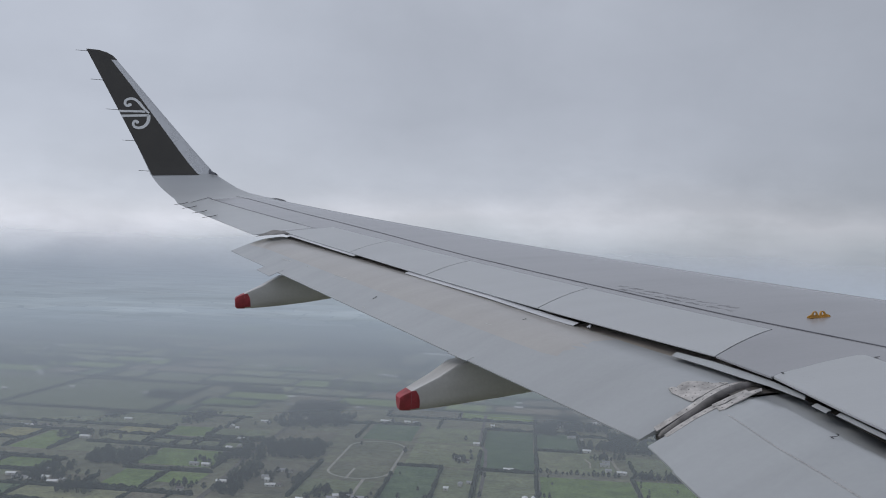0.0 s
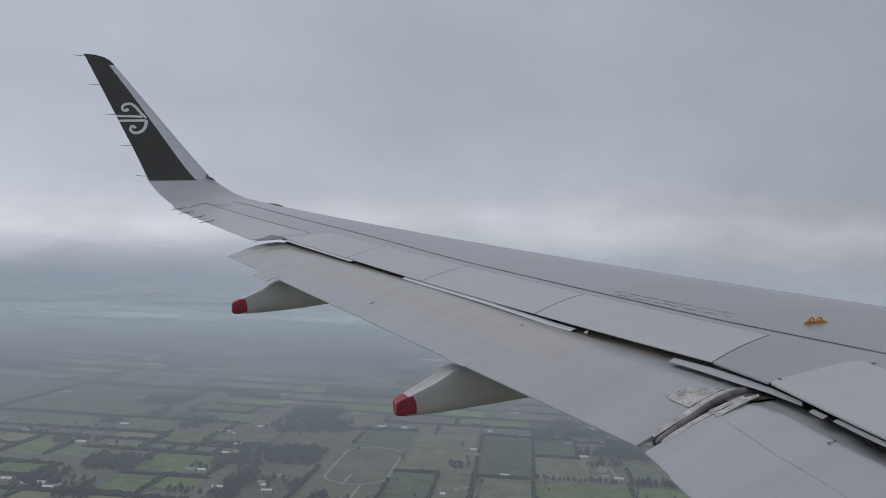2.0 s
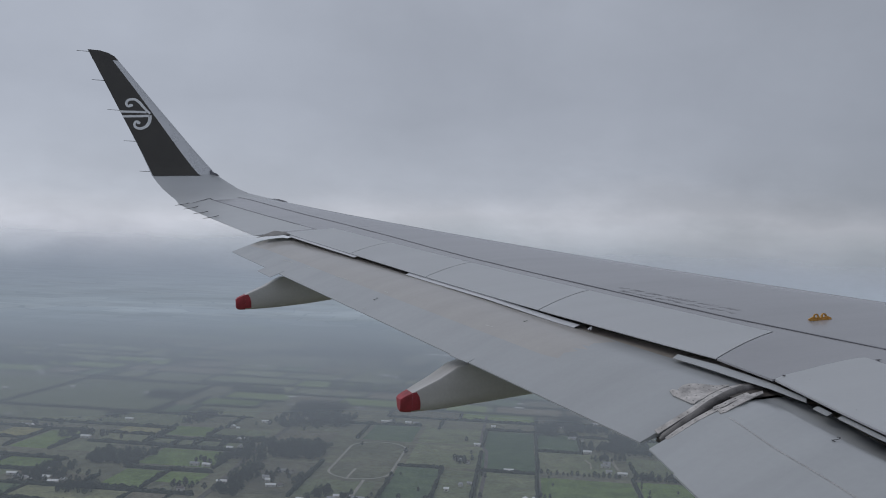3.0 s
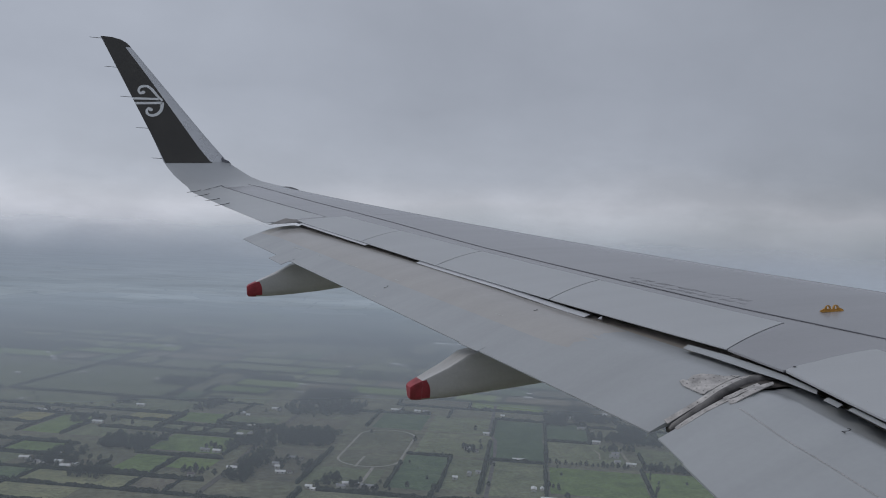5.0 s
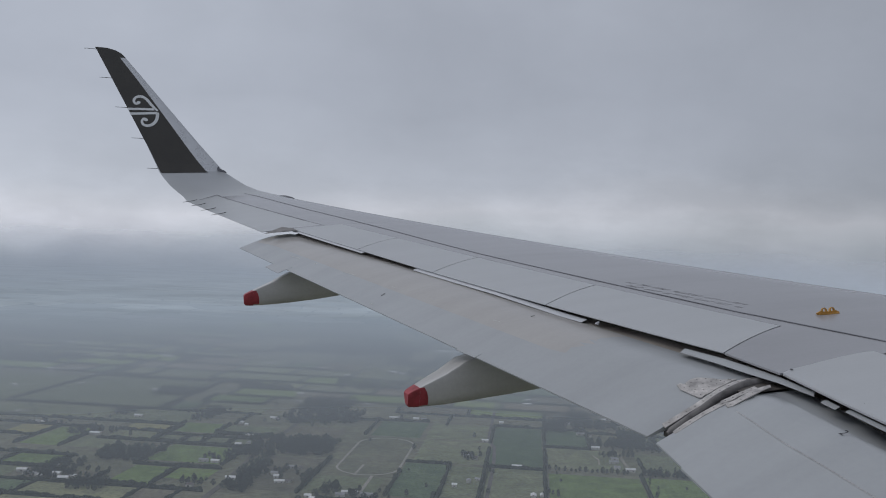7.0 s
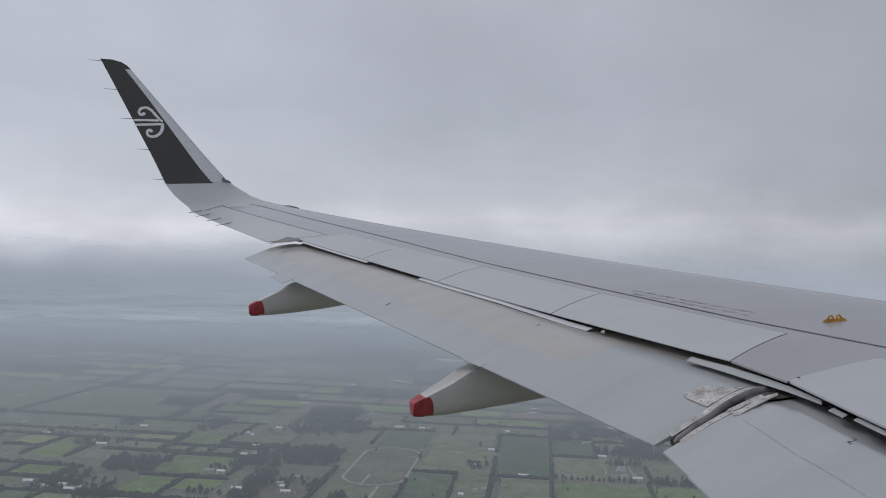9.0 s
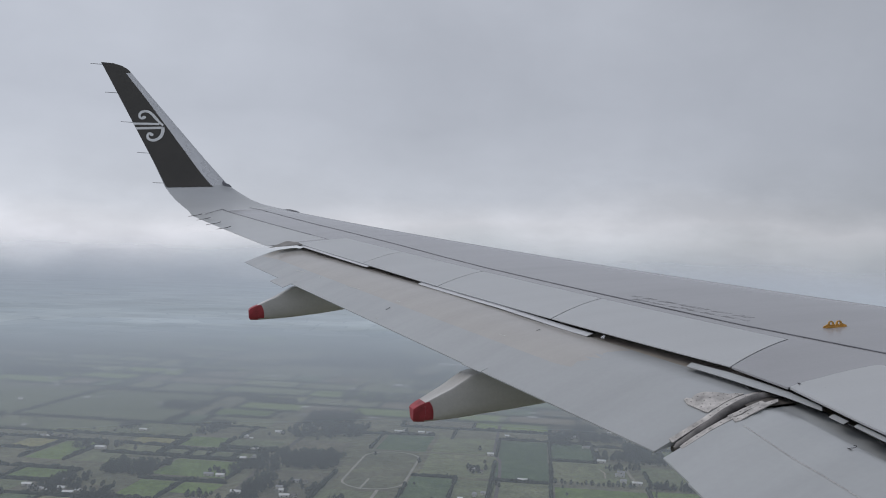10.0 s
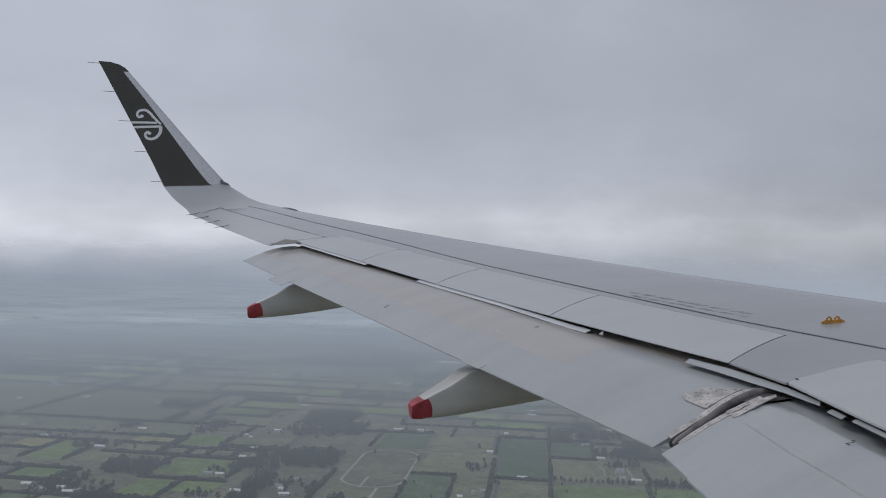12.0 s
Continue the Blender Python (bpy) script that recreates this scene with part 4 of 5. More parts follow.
field(-1128, -800, 1790, 2170, M_PASTURE, "wide hazy green paddock")
field(-1560, -1140, 1790, 2150, M_PASTURE, "wide hazy green paddock")
field(-850, -690, 1645, 1770, M_PASTURE)
field(-222, -152, 1250, 1454, M_DEEP, "dark green paddock beside the oval track")
field(-345, -240, 1245, 1340, M_PASTURE)
field(-455, -350, 1235, 1440, M_BARE, "dull brown and green paddock")
field(-476, -375, 1582, 1695, M_BARE, "brown bare paddock near a wood")
field(-88, 3, 1462, 1800, M_DEEP, "long dark green paddock")
field(11, 88, 1640, 1800, M_DEEP, "green paddock edged by a hedge")
field(11, 138, 1482, 1632, M_PASTURE, "dull green paddock beside farm buildings")
field(11, 156, 1285, 1440, M_BRIGHT, "bright green paddock below a row of trees")
field(165, 262, 1300, 1450, M_BRIGHT, "bright green paddock")
field(165, 250, 1490, 1620, M_PASTURE)
field(-148, -86, 1262, 1450, M_PASTURE)
field(-215, -92, 1470, 1640, M_PASTURE)
field(-215, -92, 1655, 1800, M_PASTURE)
field(-88, 3, 1250, 1452, M_PASTURE)
field(-318, -225, 1650, 1800, M_DEEP)
FIELDS += [(-345, -222, 1340, 1645), (-445, -355, 1450, 1582), (-720, -615, 1340, 1428), (-900, -430, 2680, 3320),
           (-500, -460, 1000, 1800), (-525, -408, 1705, 1995)]

HEDGES_SMALL_PADDOCKS = ((-640, 1484, -505, 1484), (-640, 1357, -640, 1484), (-505, 1357, -505, 1484), (-640, 1334, -495, 1334), (-564, 1222, -564, 1334), (-640, 1218, -564, 1218),
    (-680, 1490, -680, 1640), (-780, 1570, -680, 1570), (-780, 1640, -680, 1640), (-780, 1490, -500, 1490), (-630, 1492, -630, 1552), (-593, 1492, -593, 1552),
    (-547, 1492, -547, 1552), (-680, 1553, -500, 1553), (-810, 1415, -810, 1570))
HEDGES_WIDE_PADDOCKS = ((-890, 1415, -890, 1570), (-970, 1572, -810, 1572), (-965, 1484, -890, 1484), (-1130, 1780, -1130, 2560), (-1130, 1778, -690, 1778), (-1120, 1636, -690, 1636),
    (-1130, 2180, -690, 2180), (-798, 1790, -798, 2180), (-150, 1245, -150, 1458), (-225, 1458, -150, 1458), (-225, 1245, -225, 1400), 
    (-350, 1230, -350, 1450), (-345, 1395, -300, 1348), (5, 1245, 5, 1480))
HEDGES_BY_THE_FARM = ((7, 1462, 7, 1810), (7, 1636, 92, 1636), (-92, 1806, 92, 1806), (-88, 1457, 3, 1457), (160, 1290, 160, 1460), (-92, 1640, -92, 1810),
    (90, 1640, 90, 1800), (-330, 1650, -330, 1800), (-92, 1250, -92, 1600), (-480, 1775, -225, 1810))
for h in HEDGES_SMALL_PADDOCKS + HEDGES_WIDE_PADDOCKS + HEDGES_BY_THE_FARM:
    hedge(*h, height=6.0, width=6.0)

# the rest of the plain: uneven rows of paddocks
random.seed(11)


def clash(u0, u1, w0, w1):
    return any(u0 < b - 8 and u1 > a + 8 and w0 < d - 8 and w1 > c + 8 for a, b, c, d in FIELDS)


w = 560.0
fixed = list(FIELDS)


def cuts(u0, w0, u1, w1):
    """True where a hedge would run across one of the paddocks set out above."""
    spots = [(u0 + (u1 - u0) * k / 10, w0 + (w1 - w0) * k / 10) for k in range(11)]
    return sum(any(a + 9 < pu < b - 9 and c + 9 < pw < d - 9 for a, b, c, d in fixed) for pu, pw in spots) >= 2


while w < 4550:
    low = 1.0 if w < 1900 else 0.8 if w < 2600 else 1.3
    deep = random.uniform(70, 150) * (1.0 if w < 2200 else 1.15 if w < 3000 else 1.7)
    u = -0.62 * w - 520 + random.uniform(-60, 0)
    while u < 0.35 * w + 260:
        wide_f = random.uniform(55, 200) * (1.0 if w < 2200 else 1.2 if w < 3000 else 1.8)
        inside = any(a < u + wide_f / 2 < b and c < w + deep / 2 < d for a, b, c, d in fixed)
        if not clash(u + 4, u + wide_f - 4, w + 4, w + deep - 4):
            mat = random.choice((M_PASTURE, M_PASTURE, M_PASTURE, M_DEEP, M_BARE, M_BRIGHT, M_PASTURE, M_BARE) if w < 2000 else (M_PASTURE, M_PASTURE, M_PALE, M_BRIGHT, M_PASTURE, M_PALE, M_DEEP, M_BARE))
            field(u + 4, u + wide_f - 4, w + 4, w + deep - 4, mat, {"bare_soil": "flat paddock of dull brown soil", "deep_green_crop": "flat paddock of dark green crop",
                  "straw_stubble": "distant pale stubble paddock", "pale_dry_pasture": "pale dry pasture paddock", "bright_pasture": "bright green pasture paddock"}.get(mat.name, ""),
                  far=not (-1000 < u < 330 and 1150 < w < 1900))
        if not inside:
            if random.random() < 0.9 and not cuts(u, w, u + wide_f, w):
                hedge(u, w, u + wide_f, w, random.uniform(4.0, 7.5) * low, random.uniform(4.6, 8.0) * (1.0 if w < 2600 else 1.8))
            if random.random() < 0.85 and not cuts(u, w, u, w + deep):
                hedge(u, w, u, w + deep, random.uniform(4.0, 7.5) * low, random.uniform(4.6, 8.0) * (1.0 if w < 2600 else 1.8))
        u += wide_f
    w += deep

for mat_name, (v, f, mat) in FAR_FIELDS.items():
    me = bpy.data.meshes.new("far_fields")
    me.from_pydata(v, [], f)
    me.materials.append(mat)
    tagged(new("far_fields", me), "patchwork of distant paddocks, " + mat_name.replace("_", " "), "fields", kind="stuff")
far_me = bpy.data.meshes.new("far_hedges")
far_me.from_pydata(FAR_V, [], FAR_F)
far_me.materials.append(M_HEDGE)
tagged(new("far_hedges", far_me), "dark shelter hedges across the distant plain", "hedges", kind="stuff")

# oval gravel track with its infield crossing


def oval_point(t, grow):
    """t 0..1 round a stadium of half width 52 m and half straight 88 m."""
    r, st = 50 + grow, 88.0
    per = 2 * math.pi * 52 + 4 * st
    d = t * per
    if d < 2 * st:
        return -278 + r, 1493 - st + d
    d -= 2 * st
    if d < math.pi * 52:
        a = d / 52
        return -278 + r * math.cos(a), 1493 + st + r * math.sin(a)
    d -= math.pi * 52
    if d < 2 * st:
        return -278 - r, 1493 + st - d
    a = (d - 2 * st) / 52 + math.pi
    return -278 + r * math.cos(a), 1493 - st + r * math.sin(a)


def band(name, inner, outer, mat, label, z):
    n = 120
    verts = [plain(*oval_point(k / n, g), z) for k in range(n) for g in (inner, outer)]
    faces = [(2 * k, 2 * k + 1, (2 * k + 3) % (2 * n), (2 * k + 2) % (2 * n)) for k in range(n)]
    return tagged(new(name, mesh_of(name, verts, faces, mat)), label, "track", kind="structure")


band("oval_track", -2.2, 2.0, M_OVAL, "pale gravel oval training track", 0.6)
n = 80
verts = [plain(*oval_point(k / n, -3.2), 0.45) for k in range(n)]
tagged(new("infield", mesh_of("infield", verts, [tuple(range(n))], M_GROUND)), "dull green grass inside the oval track", "field", kind="structure")


def way_strip(name, pts, width, mat, label, z=0.7):
    rows = []
    for i, (u, w) in enumerate(pts):
        a, b = pts[max(i - 1, 0)], pts[min(i + 1, len(pts) - 1)]
        l = math.hypot(b[0] - a[0], b[1] - a[1])
        nu, nw = -(b[1] - a[1]) / l * width / 2, (b[0] - a[0]) / l * width / 2
        rows.append([plain(u + nu, w + nw, z), plain(u - nu, w - nw, z)])
    return tagged(new(name, mesh_of(name, *slab(rows, lambda a, b: z), mat)), label, "road", kind="structure")


way_strip("road", [(-462, 900), (-465, 1266), (-478, 1450), (-480, 1770), (-500, 2300), (-540, 3300)], 9, M_ROAD, "straight grey country road")
way_strip("road", [(-80, 700), (-80, 1266), (-79, 1420), (-80, 1510), (-84, 1613), (-98, 1660), (-100, 2200)], 6, M_ROAD, "narrow grey farm road")
way_strip("track", [(-262, 1215), (-262, 1352)], 5, M_OVAL, "pale gravel track to the oval")
way_strip("track", [(-290, 1352), (-288, 1420)], 4, M_OVAL, "short pale gravel crossing")
way_strip("track", [(150, 1480), (143, 1540), (139, 1620)], 5, M_TRACK, "pale gravel farm drive")
way_strip("track", [(98, 1520), (100, 1560), (92, 1590)], 3, M_TRACK, "curved pale gravel drive")
way_strip("road", [(250, 1100), (262, 1330), (268, 1600), (280, 2100)], 7, M_ROAD, "grey country road along paddocks")
way_strip("track", [(-455, 1490), (-405, 1500)], 14, M_TRACK, "pale gravel yard")


# ---- farm buildings ----
def building(u, w, long, deep, high, roof_mat, label, turn=0.0, lean=1.6):
    """A gabled house or shed with eaves, door and windows."""
    ob = new("farm_building")
    ob.matrix_world = Matrix.Translation(plain(u, w, 0.2)) @ Matrix.Rotation(G_TURN + radians(turn), 4, "Z")
    tagged(ob, label, "building", "farm buildings")
    a, b = long / 2, deep / 2
    body = [(-a, -b, 0), (a, -b, 0), (a, b, 0), (-a, b, 0), (-a, -b, high), (a, -b, high), (a, b, high), (-a, b, high), (-a, 0, high + lean), (a, 0, high + lean)]
    part("wall", mesh_of("wall", body, [(0, 1, 5, 4), (1, 2, 6, 9, 5), (2, 3, 7, 6), (3, 0, 4, 8, 7), (0, 3, 2, 1)], M_WALL, False), ob)
    e = 0.6
    for sgn in (-1, 1):
        rows = [[(x, 0, high + lean + 0.25), (x, sgn * (b + e), high + 0.25 - lean * e / b)] for x in (-a - e, a + e)]
        part("roof", mesh_of("roof", *slab(rows, lambda p, q: 0.2), roof_mat, False), ob)
    for k in range(max(1, int(long / 7))):
        x = -a + (k + 0.5) * long / max(1, int(long / 7))
        pane = [(x - 0.9, -b - 0.05, 1.0), (x + 0.9, -b - 0.05, 1.0), (x + 0.9, -b - 0.05, 2.2), (x - 0.9, -b - 0.05, 2.2)]
        pane += [(p[0], p[1] + 0.04, p[2]) for p in pane]
        part("window", mesh_of("window", pane, [(0, 1, 2, 3), (7, 6, 5, 4), (0, 4, 5, 1), (1, 5, 6, 2), (2, 6, 7, 3), (3, 7, 4, 0)], M_PANE, False), ob)
    return ob


FARM_SHEDS = ((-405, 2500, 50, 22, 5, M_ROOFW), (-378, 2478, 22, 24, 5, M_ROOFW), (-312, 3079, 112, 40, 7, M_ROOFW), (-795, 1516, 26, 10, 4, M_ROOFW), (-795, 1690, 22, 9, 4, M_ROOFW), (-540, 1374, 20, 9, 4, M_ROOFG),
    (-520, 1372, 18, 9, 4, M_ROOFW), (-247, 1238, 30, 9, 4, M_ROOFG), (-285, 1229, 18, 9, 4, M_ROOFG), (-131, 1321, 10, 8, 4, M_ROOFW), (-39, 1467, 26, 6, 3, M_ROOFW), (-28, 2081, 22, 9, 4, M_ROOFW))
FARM_HOUSES = ((-79, 1830, 11, 9, 5, M_ROOFW), (147, 1488, 22, 8, 4, M_ROOFW), (126, 1500, 14, 12, 4, M_ROOFG), (124, 1540, 22, 9, 4, M_ROOFG), (128, 1566, 18, 8, 3, M_ROOFG), (99, 1645, 24, 9, 4, M_ROOFW),
    (-103, 1650, 16, 8, 4, M_ROOFW), (-128, 1523, 14, 9, 4, M_ROOFW), (-112, 1508, 12, 9, 4, M_ROOFD), (-1547, 2810, 30, 12, 5, M_ROOFW), (-1119, 2593, 34, 12, 5, M_ROOFW), (-793, 2567, 20, 10, 4, M_ROOFW))
FAR_HOUSES = ((-522, 2390, 16, 10, 4, M_ROOFW), (-563, 2054, 18, 10, 4, M_ROOFW), (-529, 1580, 15, 9, 4, M_ROOFW), (-408, 1322, 14, 9, 4, M_ROOFG), (-400, 1305, 10, 8, 4, M_ROOFW), (-505, 1228, 13, 9, 4, M_ROOFD),
    (-713, 1240, 16, 8, 4, M_ROOFW), (8, 1243, 30, 7, 4, M_ROOFW), (-905, 1588, 14, 8, 4, M_ROOFD), (-435, 1492, 26, 7, 3, M_ROOFW))
for u, w, l, d, h, m in FARM_SHEDS + FARM_HOUSES + FAR_HOUSES:
    kind = "white metal roof" if m is M_ROOFW else "grey metal roof" if m is M_ROOFG else "dark tiled roof"
    building(u, w, l * (0.72 if w < 2000 else 0.9), d * 0.85, h, m, ("long low farm shed with " if l > 20 else "small farm house with ") + kind)
# houses and sheds scattered along the roads
random.seed(5)
for u, w in ((-948, 1584), (-934, 1593), (-897, 2001), (-1290, 2233), (-1241, 2254), (-1331, 2776), (-1753, 3026), (-582, 1683), (-533, 1578), (-463, 1282), (-743, 1232), (-693, 1222),
             (-773, 1250), (-760, 1284), (-526, 1501), (-1034, 1664), (-536, 1747), (-541, 1952), (-468, 2214), (-387, 1961), (-432, 1860), (-421, 2301), (-396, 1368), (-388, 1279),
             (-328, 1215), (-282, 1245), (-256, 1827), (-351, 2557), (-112, 1353), (-913, 3129), (-796, 2574), (-303, 1824), (137, 1936), (57, 1869), (80, 1768), (-13, 1293), (-26, 2143)):
    building(u, w, random.uniform(9, 17), random.uniform(6, 8), 3.4, random.choice((M_ROOFW, M_ROOFW, M_ROOFG)), "small pale farm building among trees", random.choice((0, 90, 12)))
    building(u + random.uniform(8, 20), w + random.uniform(-14, 14), random.uniform(6, 11), random.uniform(4.5, 6.5), 3.0, random.choice((M_ROOFW, M_ROOFG, M_ROOFD)), "small outbuilding beside a farm house", random.choice((0, 90, -20)))
for k in range(64):
    w = random.uniform(1950, 3400)
    u = random.uniform(-0.55 * w - 250, 0.22 * w)
    building(u, w, random.uniform(7, 14), random.uniform(5, 7.5), 3.2, random.choice((M_ROOFW, M_ROOFW, M_ROOFG, M_ROOFD)), "small farm building among trees", random.choice((0, 90, 0, 12)))


# ---- trees ----
def tree_mesh(seed, high, wide, clumps, slim=False):
    rnd = random.Random(seed)
    v, f = tube([(0, 0, 0), (0.15, 0.1, high * 0.3), (0.1, -0.1, high * 0.7)], lambda s: 0.045 * high * (1 - 0.7 * s) * (0.6 if slim else 1), 6)
    limbs = []
    for k in range(4):
        a = rnd.uniform(0, 6.28)
        lv, lf = tube([(0.1, 0, high * (0.3 + 0.1 * k)), (wide * 0.25 * math.cos(a), wide * 0.25 * math.sin(a), high * (0.45 + 0.1 * k)),
                       (wide * 0.4 * math.cos(a), wide * 0.4 * math.sin(a), high * (0.55 + 0.1 * k))], lambda s: 0.014 * high * (1 - 0.7 * s), 5)
        limbs.append((lv, lf))
    for lv, lf in limbs:
        f = f + [tuple(i + len(v) for i in q) for q in lf]
        v = v + lv
    trunk = mesh_of("trunk", v, f, M_BARK)
    cv, cf = [], []
    for k in range(clumps):
        a, t = rnd.uniform(0, 6.28), rnd.random()
        z = high * (0.18 + 0.82 * t)
        prof = (math.sin(math.pi * min(1, 0.15 + 0.85 * t)) ** (0.5 if slim else 0.75)) * rnd.uniform(0.55, 1.08)
        r = wide / 2 * prof * math.sqrt(rnd.uniform(0.25, 1))
        c = Vector((r * math.cos(a), r * math.sin(a), z))
        s = rnd.uniform(0.05, 0.12) * (wide + high) / 2 * (0.7 if slim else 1)
        b0 = len(cv)
        turn = Euler((rnd.uniform(0, 3), rnd.uniform(0, 3), rnd.uniform(0, 3))).to_matrix()
        for p in ((1, 0, 0), (-1, 0, 0), (0, 1, 0), (0, -1, 0), (0, 0, 0.8), (0, 0, -0.8)):
            cv.append(c + turn @ Vector(p) * s * rnd.uniform(0.6, 1.3))
        cf += [tuple(b0 + i for i in q) for q in ((0, 2, 4), (2, 1, 4), (1, 3, 4), (3, 0, 4), (2, 0, 5), (1, 2, 5), (3, 1, 5), (0, 3, 5))]
    return trunk, mesh_of("crown", cv, cf, M_CROWN, False)


TREES = [tree_mesh(k, 10, 8, 90) for k in range(4)] + [tree_mesh(20 + k, 17, 4.5, 90, True) for k in range(2)]


STAND = [tree_mesh(50 + k, 10, 8.5, 56)[1] for k in range(4)]


def tree(u, w, kind, scale):
    ob = new("tree")
    ob.matrix_world = Matrix.Translation(plain(u, w, 0)) @ Matrix.Rotation(random.uniform(0, 6.28), 4, "Z") @ Matrix.Scale(scale, 4)
    slim = kind >= 4
    tagged(ob, "tall slim dark green poplar by a paddock" if slim else "dark green leafy tree standing among the paddocks", "tree", "trees of the plain")
    part("trunk", TREES[kind][0], ob)
    part("crown", TREES[kind][1], ob)


random.seed(21)
# row of round trees along the bright paddock, poplars at its end
for k in range(16):
    tree(14 + k * 8.4 + random.uniform(-2, 2), 1462 + random.uniform(-3, 3), random.randrange(4), random.uniform(0.6, 1.25))
for u, w in ((5, 1480), (4, 1470), (166, 1395), (170, 1330), (163, 1300), (200, 1460), (215, 1463), (8, 1500)):
    tree(u, w, random.choice((4, 5)), random.uniform(0.8, 1.15))
for k in range(40):
    tree(random.uniform(165, 262), random.uniform(1456, 1482), random.randrange(4), random.uniform(0.7, 1.3))
for k in range(30):
    tree(random.uniform(95, 170), random.uniform(1650, 1700), random.randrange(4), random.uniform(0.9, 1.6))
for k in range(8):
    tree(random.uniform(-1090, -880), random.uniform(1660, 1760), random.randrange(4), random.uniform(0.5, 1.0))
for cu, cw, spread, count in ((-130, 1516, 22, 12), (-535, 1400, 25, 9), (-795, 1545, 30, 10), (-505, 1245, 28, 12), (-408, 1330, 35, 14), (-260, 1232, 45, 16), (-700, 1260, 40, 14), (130, 1590, 30, 14),
                              (-905, 1582, 35, 9), (-440, 1520, 40, 16), (20, 1320, 18, 5)):
    for k in range(count):
        tree(cu + random.gauss(0, spread / 2), cw + random.gauss(0, spread / 2.5), random.randrange(4), random.uniform(0.6, 1.2))


def wood(u0, u1, w0, w1, count, label, size=(0.8, 1.5)):
    """A closed stand of trees as one mass of trunks and crowns."""
    verts, faces = [], []
    for k in range(count):
        src = STAND[random.randrange(4)]
        u, w, s, a = random.uniform(u0, u1), random.uniform(w0, w1), random.uniform(*size), random.uniform(0, 6.28)
        base, o = plain(u, w), len(verts)
        ca, sa = math.cos(a) * s, math.sin(a) * s
        verts += [(base.x + p.co.x * ca - p.co.y * sa, base.y + p.co.x * sa + p.co.y * ca, p.co.z * s) for p in src.vertices]
        faces += [tuple(o + i for i in p.vertices) for p in src.polygons]
    me = bpy.data.meshes.new("wood")
    me.from_pydata(verts, [], faces)
    me.materials.append(M_CROWN)
    tagged(new("wood", me), label, "wood", kind="stuff")


random.seed(33)
for k in range(34):
    w = random.uniform(1150, 1900)
    tree(random.uniform(-0.42 * w - 150, 0.19 * w), w, random.randrange(4), random.uniform(0.5, 1.1))
random.seed(34)
for k in range(16):
    w = random.uniform(2050, 3300)
    u = random.uniform(-0.55 * w - 200, 0.2 * w)
    a, b = random.uniform(15, 60) * (w / 1800), random.uniform(10, 30) * (w / 1800)
    wood(u - a, u + a, w - b, w + b, int(10 + a * b / 45), "copse of dark trees among paddocks", (0.7, 1.4))
random.seed(35)


def tree_row(spots, label):
    """Scattered hedgerow trees, too many to count, as one mass."""
    verts, faces = [], []
    for u, w, s in spots:
        src, a, base, o = STAND[random.randrange(4)], random.uniform(0, 6.28), plain(u, w), len(verts)
        ca, sa = math.cos(a) * s, math.sin(a) * s
        verts += [(base.x + p.co.x * ca - p.co.y * sa, base.y + p.co.x * sa + p.co.y * ca, p.co.z * s) for p in src.vertices]
        faces += [tuple(o + i for i in p.vertices) for p in src.polygons]
    me = bpy.data.meshes.new("hedgerow_trees")
    me.from_pydata(verts, [], faces)
    me.materials.append(M_CROWN)
    tagged(new("hedgerow_trees", me), label, "trees", kind="stuff")


spots = []
for u0, w0, u1, w1 in HEDGE_LINES:
    length = math.hypot(u1 - u0, w1 - w0)
    if w0 > 1950 or u0 > 500:
        continue
    for k in range(int(length / 16)):
        if random.random() < 0.26:
            t = random.random()
            spots.append((u0 + (u1 - u0) * t + random.uniform(-3, 3), w0 + (w1 - w0) * t + random.uniform(-3, 3), random.uniform(0.35, 0.85)))
tree_row(spots[:2600], "uneven dark trees growing along the hedges")
for u0, u1, w0, w1 in ((-845, -812, 1505, 1552), (-756, -702, 1215, 1312), (-668, -618, 1170, 1228), (-458, -420, 1212, 1330), (-690, -648, 1680, 1805), (-852, -822, 1697, 1752),
                       (-880, -785, 1945, 2035), (-516, -488, 1395, 1455), (-496, -444, 1425, 1570), (-424, -370, 1742, 1865), (-462, -428, 1298, 1392),
                       (-362, -346, 1292, 1340), (-326, -292, 1230, 1272), (163, 216, 1635, 1810), (8, 50, 1772, 1858), (58, 104, 1903, 1990), (148, 166, 1642, 1810)):
    wood(u0, u1, w0, w1, int((u1 - u0) * (w1 - w0) / 75), "dark clump of trees between paddocks", (0.7, 1.4))
random.seed(36)
for k in range(34):
    w = random.uniform(2700, 4300)
    u = random.uniform(-0.62 * w - 200, 0.2 * w)
    a, b = random.uniform(60, 260), random.uniform(10, 32)
    wood(u - a, u + a, w - b, w + b, int(10 + a * b / 90), "long shelter belt of trees far off in haze", (1.0, 1.8))
wood(-800, -430, 2990, 3160, 260, "long dark belt of trees in haze", (1.1, 2.0))
wood(-638, -315, 2460, 2840, 170, "dark wooded ground in haze", (0.7, 1.2))
wood(-440, -360, 1455, 1576, 210, "dark dense stand of plantation trees")
wood(-715, -622, 1346, 1424, 150, "dark dense stand of trees")
wood(-520, -412, 1712, 1990, 300, "dark wood behind the paddocks")
wood(-880, -440, 2860, 2960, 220, "distant dark wood in haze", (1.0, 1.7))
wood(-1700, -1300, 2350, 2500, 200, "distant dark wood in haze", (1.2, 2.0))
wood(-520, -200, 2180, 2300, 160, "distant belt of dark trees", (1.0, 1.7))
wood(20, 160, 1830, 1900, 110, "belt of dark trees behind the paddocks", (0.9, 1.5))

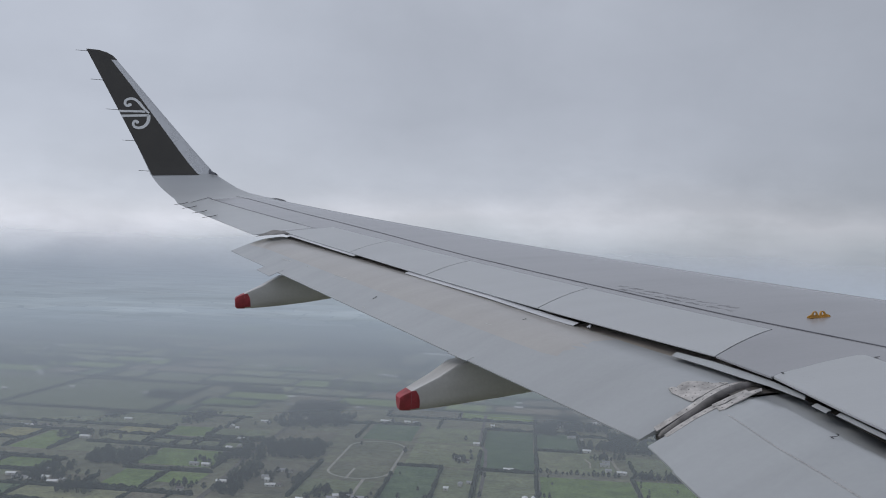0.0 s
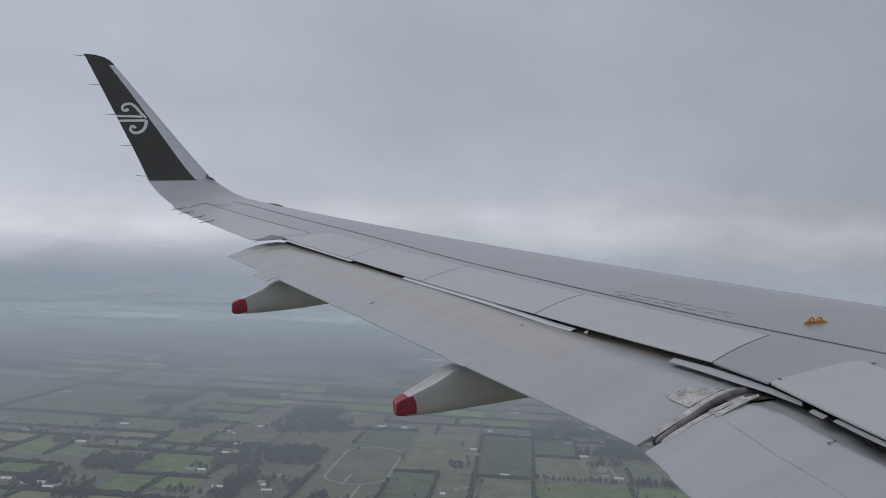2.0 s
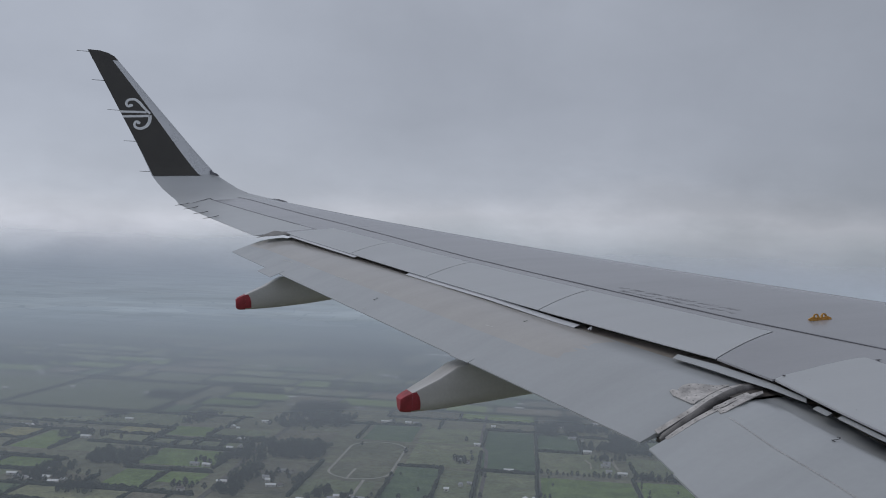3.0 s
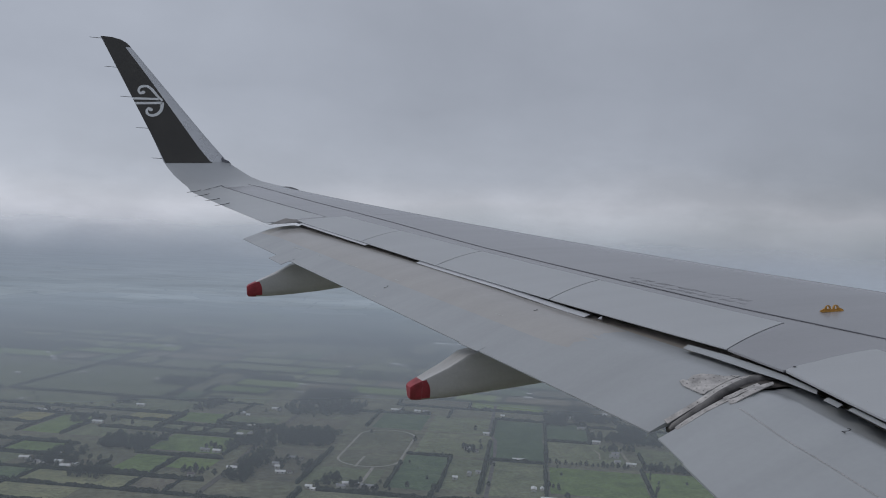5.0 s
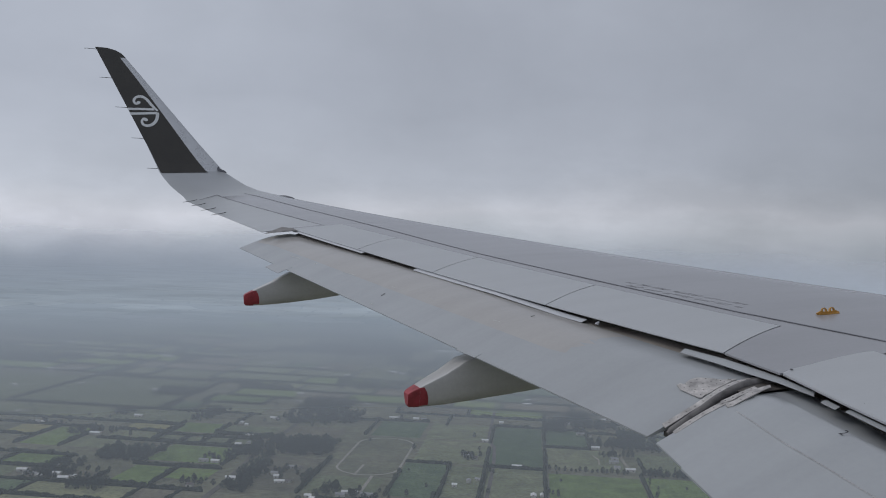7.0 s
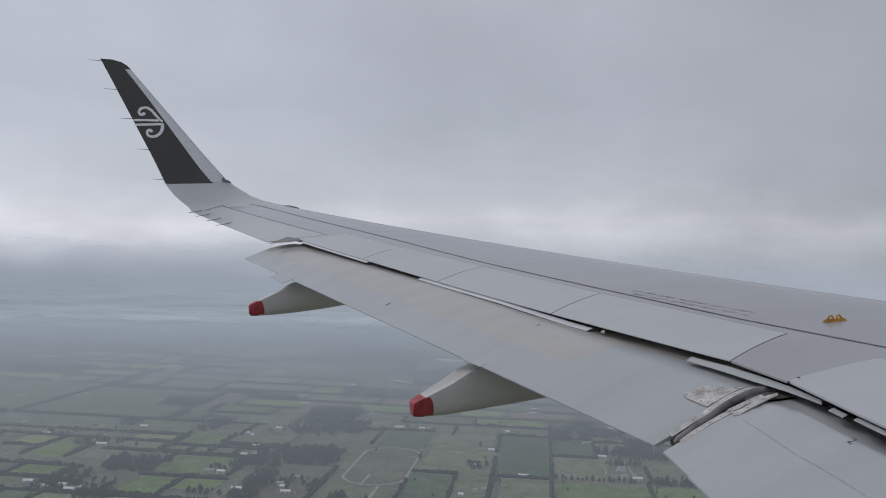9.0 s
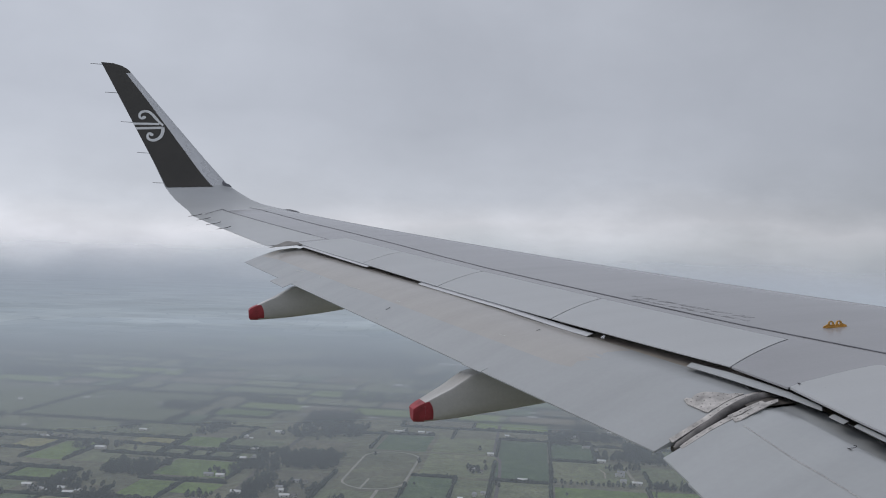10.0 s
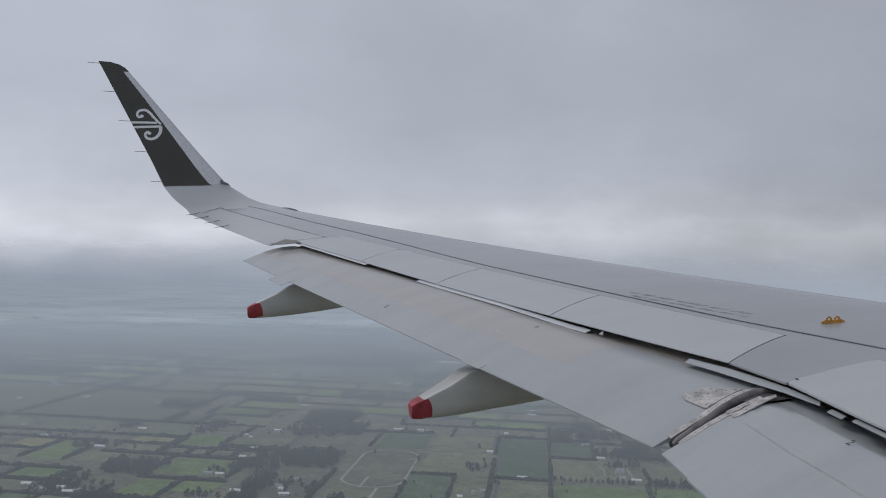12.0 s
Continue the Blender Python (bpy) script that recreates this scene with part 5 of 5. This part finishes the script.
# ---- sheet over the plain that stands in for haze, thickening towards the horizon ----
mist = bpy.data.materials.new("painted_haze")
mist.use_nodes = True
mt = mist.node_tree
mt.nodes.clear()
m_out = mt.nodes.new("ShaderNodeOutputMaterial")
m_mix = mt.nodes.new("ShaderNodeMixShader")
m_tr = mt.nodes.new("ShaderNodeBsdfTransparent")
m_body = mt.nodes.new("ShaderNodeMixShader")
m_dif = mt.nodes.new("ShaderNodeBsdfDiffuse")
m_tl = mt.nodes.new("ShaderNodeBsdfTranslucent")
for b in (m_dif, m_tl):
    b.inputs["Color"].default_value = (0.59, 0.655, 0.72, 1)
m_body.inputs[0].default_value = 0.03
mt.links.new(m_dif.outputs[0], m_body.inputs[1])
mt.links.new(m_tl.outputs[0], m_body.inputs[2])
m_co = mt.nodes.new("ShaderNodeTexCoord")
m_sep = mt.nodes.new("ShaderNodeSeparateXYZ")
mt.links.new(m_co.outputs["Object"], m_sep.inputs[0])
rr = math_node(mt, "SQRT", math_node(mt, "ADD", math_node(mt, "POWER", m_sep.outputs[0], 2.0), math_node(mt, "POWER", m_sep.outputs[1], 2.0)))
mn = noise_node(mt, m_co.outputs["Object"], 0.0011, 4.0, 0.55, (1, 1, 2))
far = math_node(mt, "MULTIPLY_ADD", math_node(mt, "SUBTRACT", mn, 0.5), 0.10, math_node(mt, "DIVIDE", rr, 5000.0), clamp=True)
# haze put in as opacity that grows with distance from below the camera
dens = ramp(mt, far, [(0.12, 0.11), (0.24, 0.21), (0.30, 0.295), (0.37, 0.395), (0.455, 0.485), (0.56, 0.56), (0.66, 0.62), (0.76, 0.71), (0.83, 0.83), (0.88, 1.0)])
edge_n = noise_node(mt, m_co.outputs["Object"], 0.0022, 5.0, 0.6, (1, 1, 3))
top = math_node(mt, "MULTIPLY_ADD", math_node(mt, "SUBTRACT", edge_n, 0.5), 170.0, m_sep.outputs[2])
fade = mt.nodes.new("ShaderNodeMapRange")
fade.interpolation_type = "SMOOTHSTEP"
for sock, val in zip(fade.inputs[1:5], (150.0, 540.0, 1.0, 0.0)):
    sock.default_value = val
mt.links.new(top, fade.inputs[0])
# painted haze: deeper blue low down, paler above, with faint long streaks
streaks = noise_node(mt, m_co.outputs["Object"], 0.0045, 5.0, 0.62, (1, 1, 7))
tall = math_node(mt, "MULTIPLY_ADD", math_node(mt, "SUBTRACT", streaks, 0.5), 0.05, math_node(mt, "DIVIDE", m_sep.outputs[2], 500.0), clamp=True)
haze_tint = ramp(mt, tall, [(0.08, (0.500, 0.547, 0.585)), (0.18, (0.515, 0.565, 0.605)), (0.36, (0.585, 0.637, 0.683)), (0.70, (0.66, 0.70, 0.76))])
# dim belts and paddocks of the far plain, painted on in the camera's perspective
away = math_node(mt, "DIVIDE", 350.0, math_node(mt, "MAXIMUM", math_node(mt, "SUBTRACT", 350.0, m_sep.outputs[2]), 20.0))
m_sc = mt.nodes.new("ShaderNodeVectorMath")
m_sc.operation = "SCALE"
mt.links.new(m_co.outputs["Object"], m_sc.inputs[0])
mt.links.new(away, m_sc.inputs["Scale"])
m_map = mt.nodes.new("ShaderNodeMapping")
m_map.inputs["Rotation"].default_value = (0, 0, -G_TURN)
m_map.inputs["Scale"].default_value = (1, 1, 0)
mt.links.new(m_sc.outputs[0], m_map.inputs["Vector"])
lots = mt.nodes.new("ShaderNodeTexBrick")
for sock, val in (("Scale", 1.0), ("Brick Width", 290.0), ("Row Height", 170.0), ("Mortar Size", 9.0), ("Mortar Smooth", 0.3), ("Color1", (0.92, 0.935, 0.935, 1)), ("Color2", (1.07, 1.065, 1.035, 1)), ("Mortar", (0.88, 0.90, 0.91, 1))):
    lots.inputs[sock].default_value = val
# paddock rows are not quite straight
warp = mt.nodes.new("ShaderNodeTexNoise")
warp.inputs["Scale"].default_value, warp.inputs["Detail"].default_value = 0.0011, 2.0
mt.links.new(m_map.outputs[0], warp.inputs["Vector"])
m_push = mt.nodes.new("ShaderNodeVectorMath")
m_push.operation = "MULTIPLY_ADD"
m_push.inputs[1].default_value = (600, 900, 0)
mt.links.new(warp.outputs["Color"], m_push.inputs[0])
mt.links.new(m_map.outputs[0], m_push.inputs[2])
mt.links.new(m_push.outputs[0], lots.inputs["Vector"])
belts = ramp(mt, noise_node(mt, m_map.outputs[0], 0.0016, 5.0, 0.65), [(0.36, 0.86), (0.5, 1.0), (0.64, 1.08)])
painted_plain = mix_rgb(mt, 1.0, lots.outputs["Color"], belts, "MULTIPLY")
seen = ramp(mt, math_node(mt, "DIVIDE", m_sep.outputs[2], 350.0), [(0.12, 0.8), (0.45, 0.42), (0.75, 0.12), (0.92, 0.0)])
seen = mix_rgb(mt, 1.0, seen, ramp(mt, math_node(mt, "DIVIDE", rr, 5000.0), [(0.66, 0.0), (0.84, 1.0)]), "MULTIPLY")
haze_tint = mix_rgb(mt, seen, haze_tint, mix_rgb(mt, 1.0, haze_tint, painted_plain, "MULTIPLY"))
# haze brightness put into the colour by range, duller where the sheet rises
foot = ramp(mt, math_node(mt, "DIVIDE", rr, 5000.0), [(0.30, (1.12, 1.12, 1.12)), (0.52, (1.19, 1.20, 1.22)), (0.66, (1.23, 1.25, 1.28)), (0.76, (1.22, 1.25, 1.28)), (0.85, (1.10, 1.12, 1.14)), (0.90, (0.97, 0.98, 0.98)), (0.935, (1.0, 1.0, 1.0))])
haze_tint = mix_rgb(mt, 1.0, haze_tint, foot, "MULTIPLY")
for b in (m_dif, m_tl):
    mt.links.new(haze_tint, b.inputs["Color"])
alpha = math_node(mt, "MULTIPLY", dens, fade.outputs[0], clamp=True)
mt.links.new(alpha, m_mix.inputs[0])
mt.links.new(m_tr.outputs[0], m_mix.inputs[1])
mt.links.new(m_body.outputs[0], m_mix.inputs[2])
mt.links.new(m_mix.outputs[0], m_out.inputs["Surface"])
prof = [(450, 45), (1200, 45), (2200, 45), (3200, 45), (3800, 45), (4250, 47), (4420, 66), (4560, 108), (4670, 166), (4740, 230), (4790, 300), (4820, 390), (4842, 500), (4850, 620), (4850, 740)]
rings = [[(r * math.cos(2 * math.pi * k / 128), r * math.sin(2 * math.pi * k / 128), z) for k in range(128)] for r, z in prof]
tagged(new("mist_bank", mesh_of("mist_bank", *loft(rings, True, False), mist)), "grey-blue sheet standing in for haze, denser towards the horizon", "mist", kind="stuff")
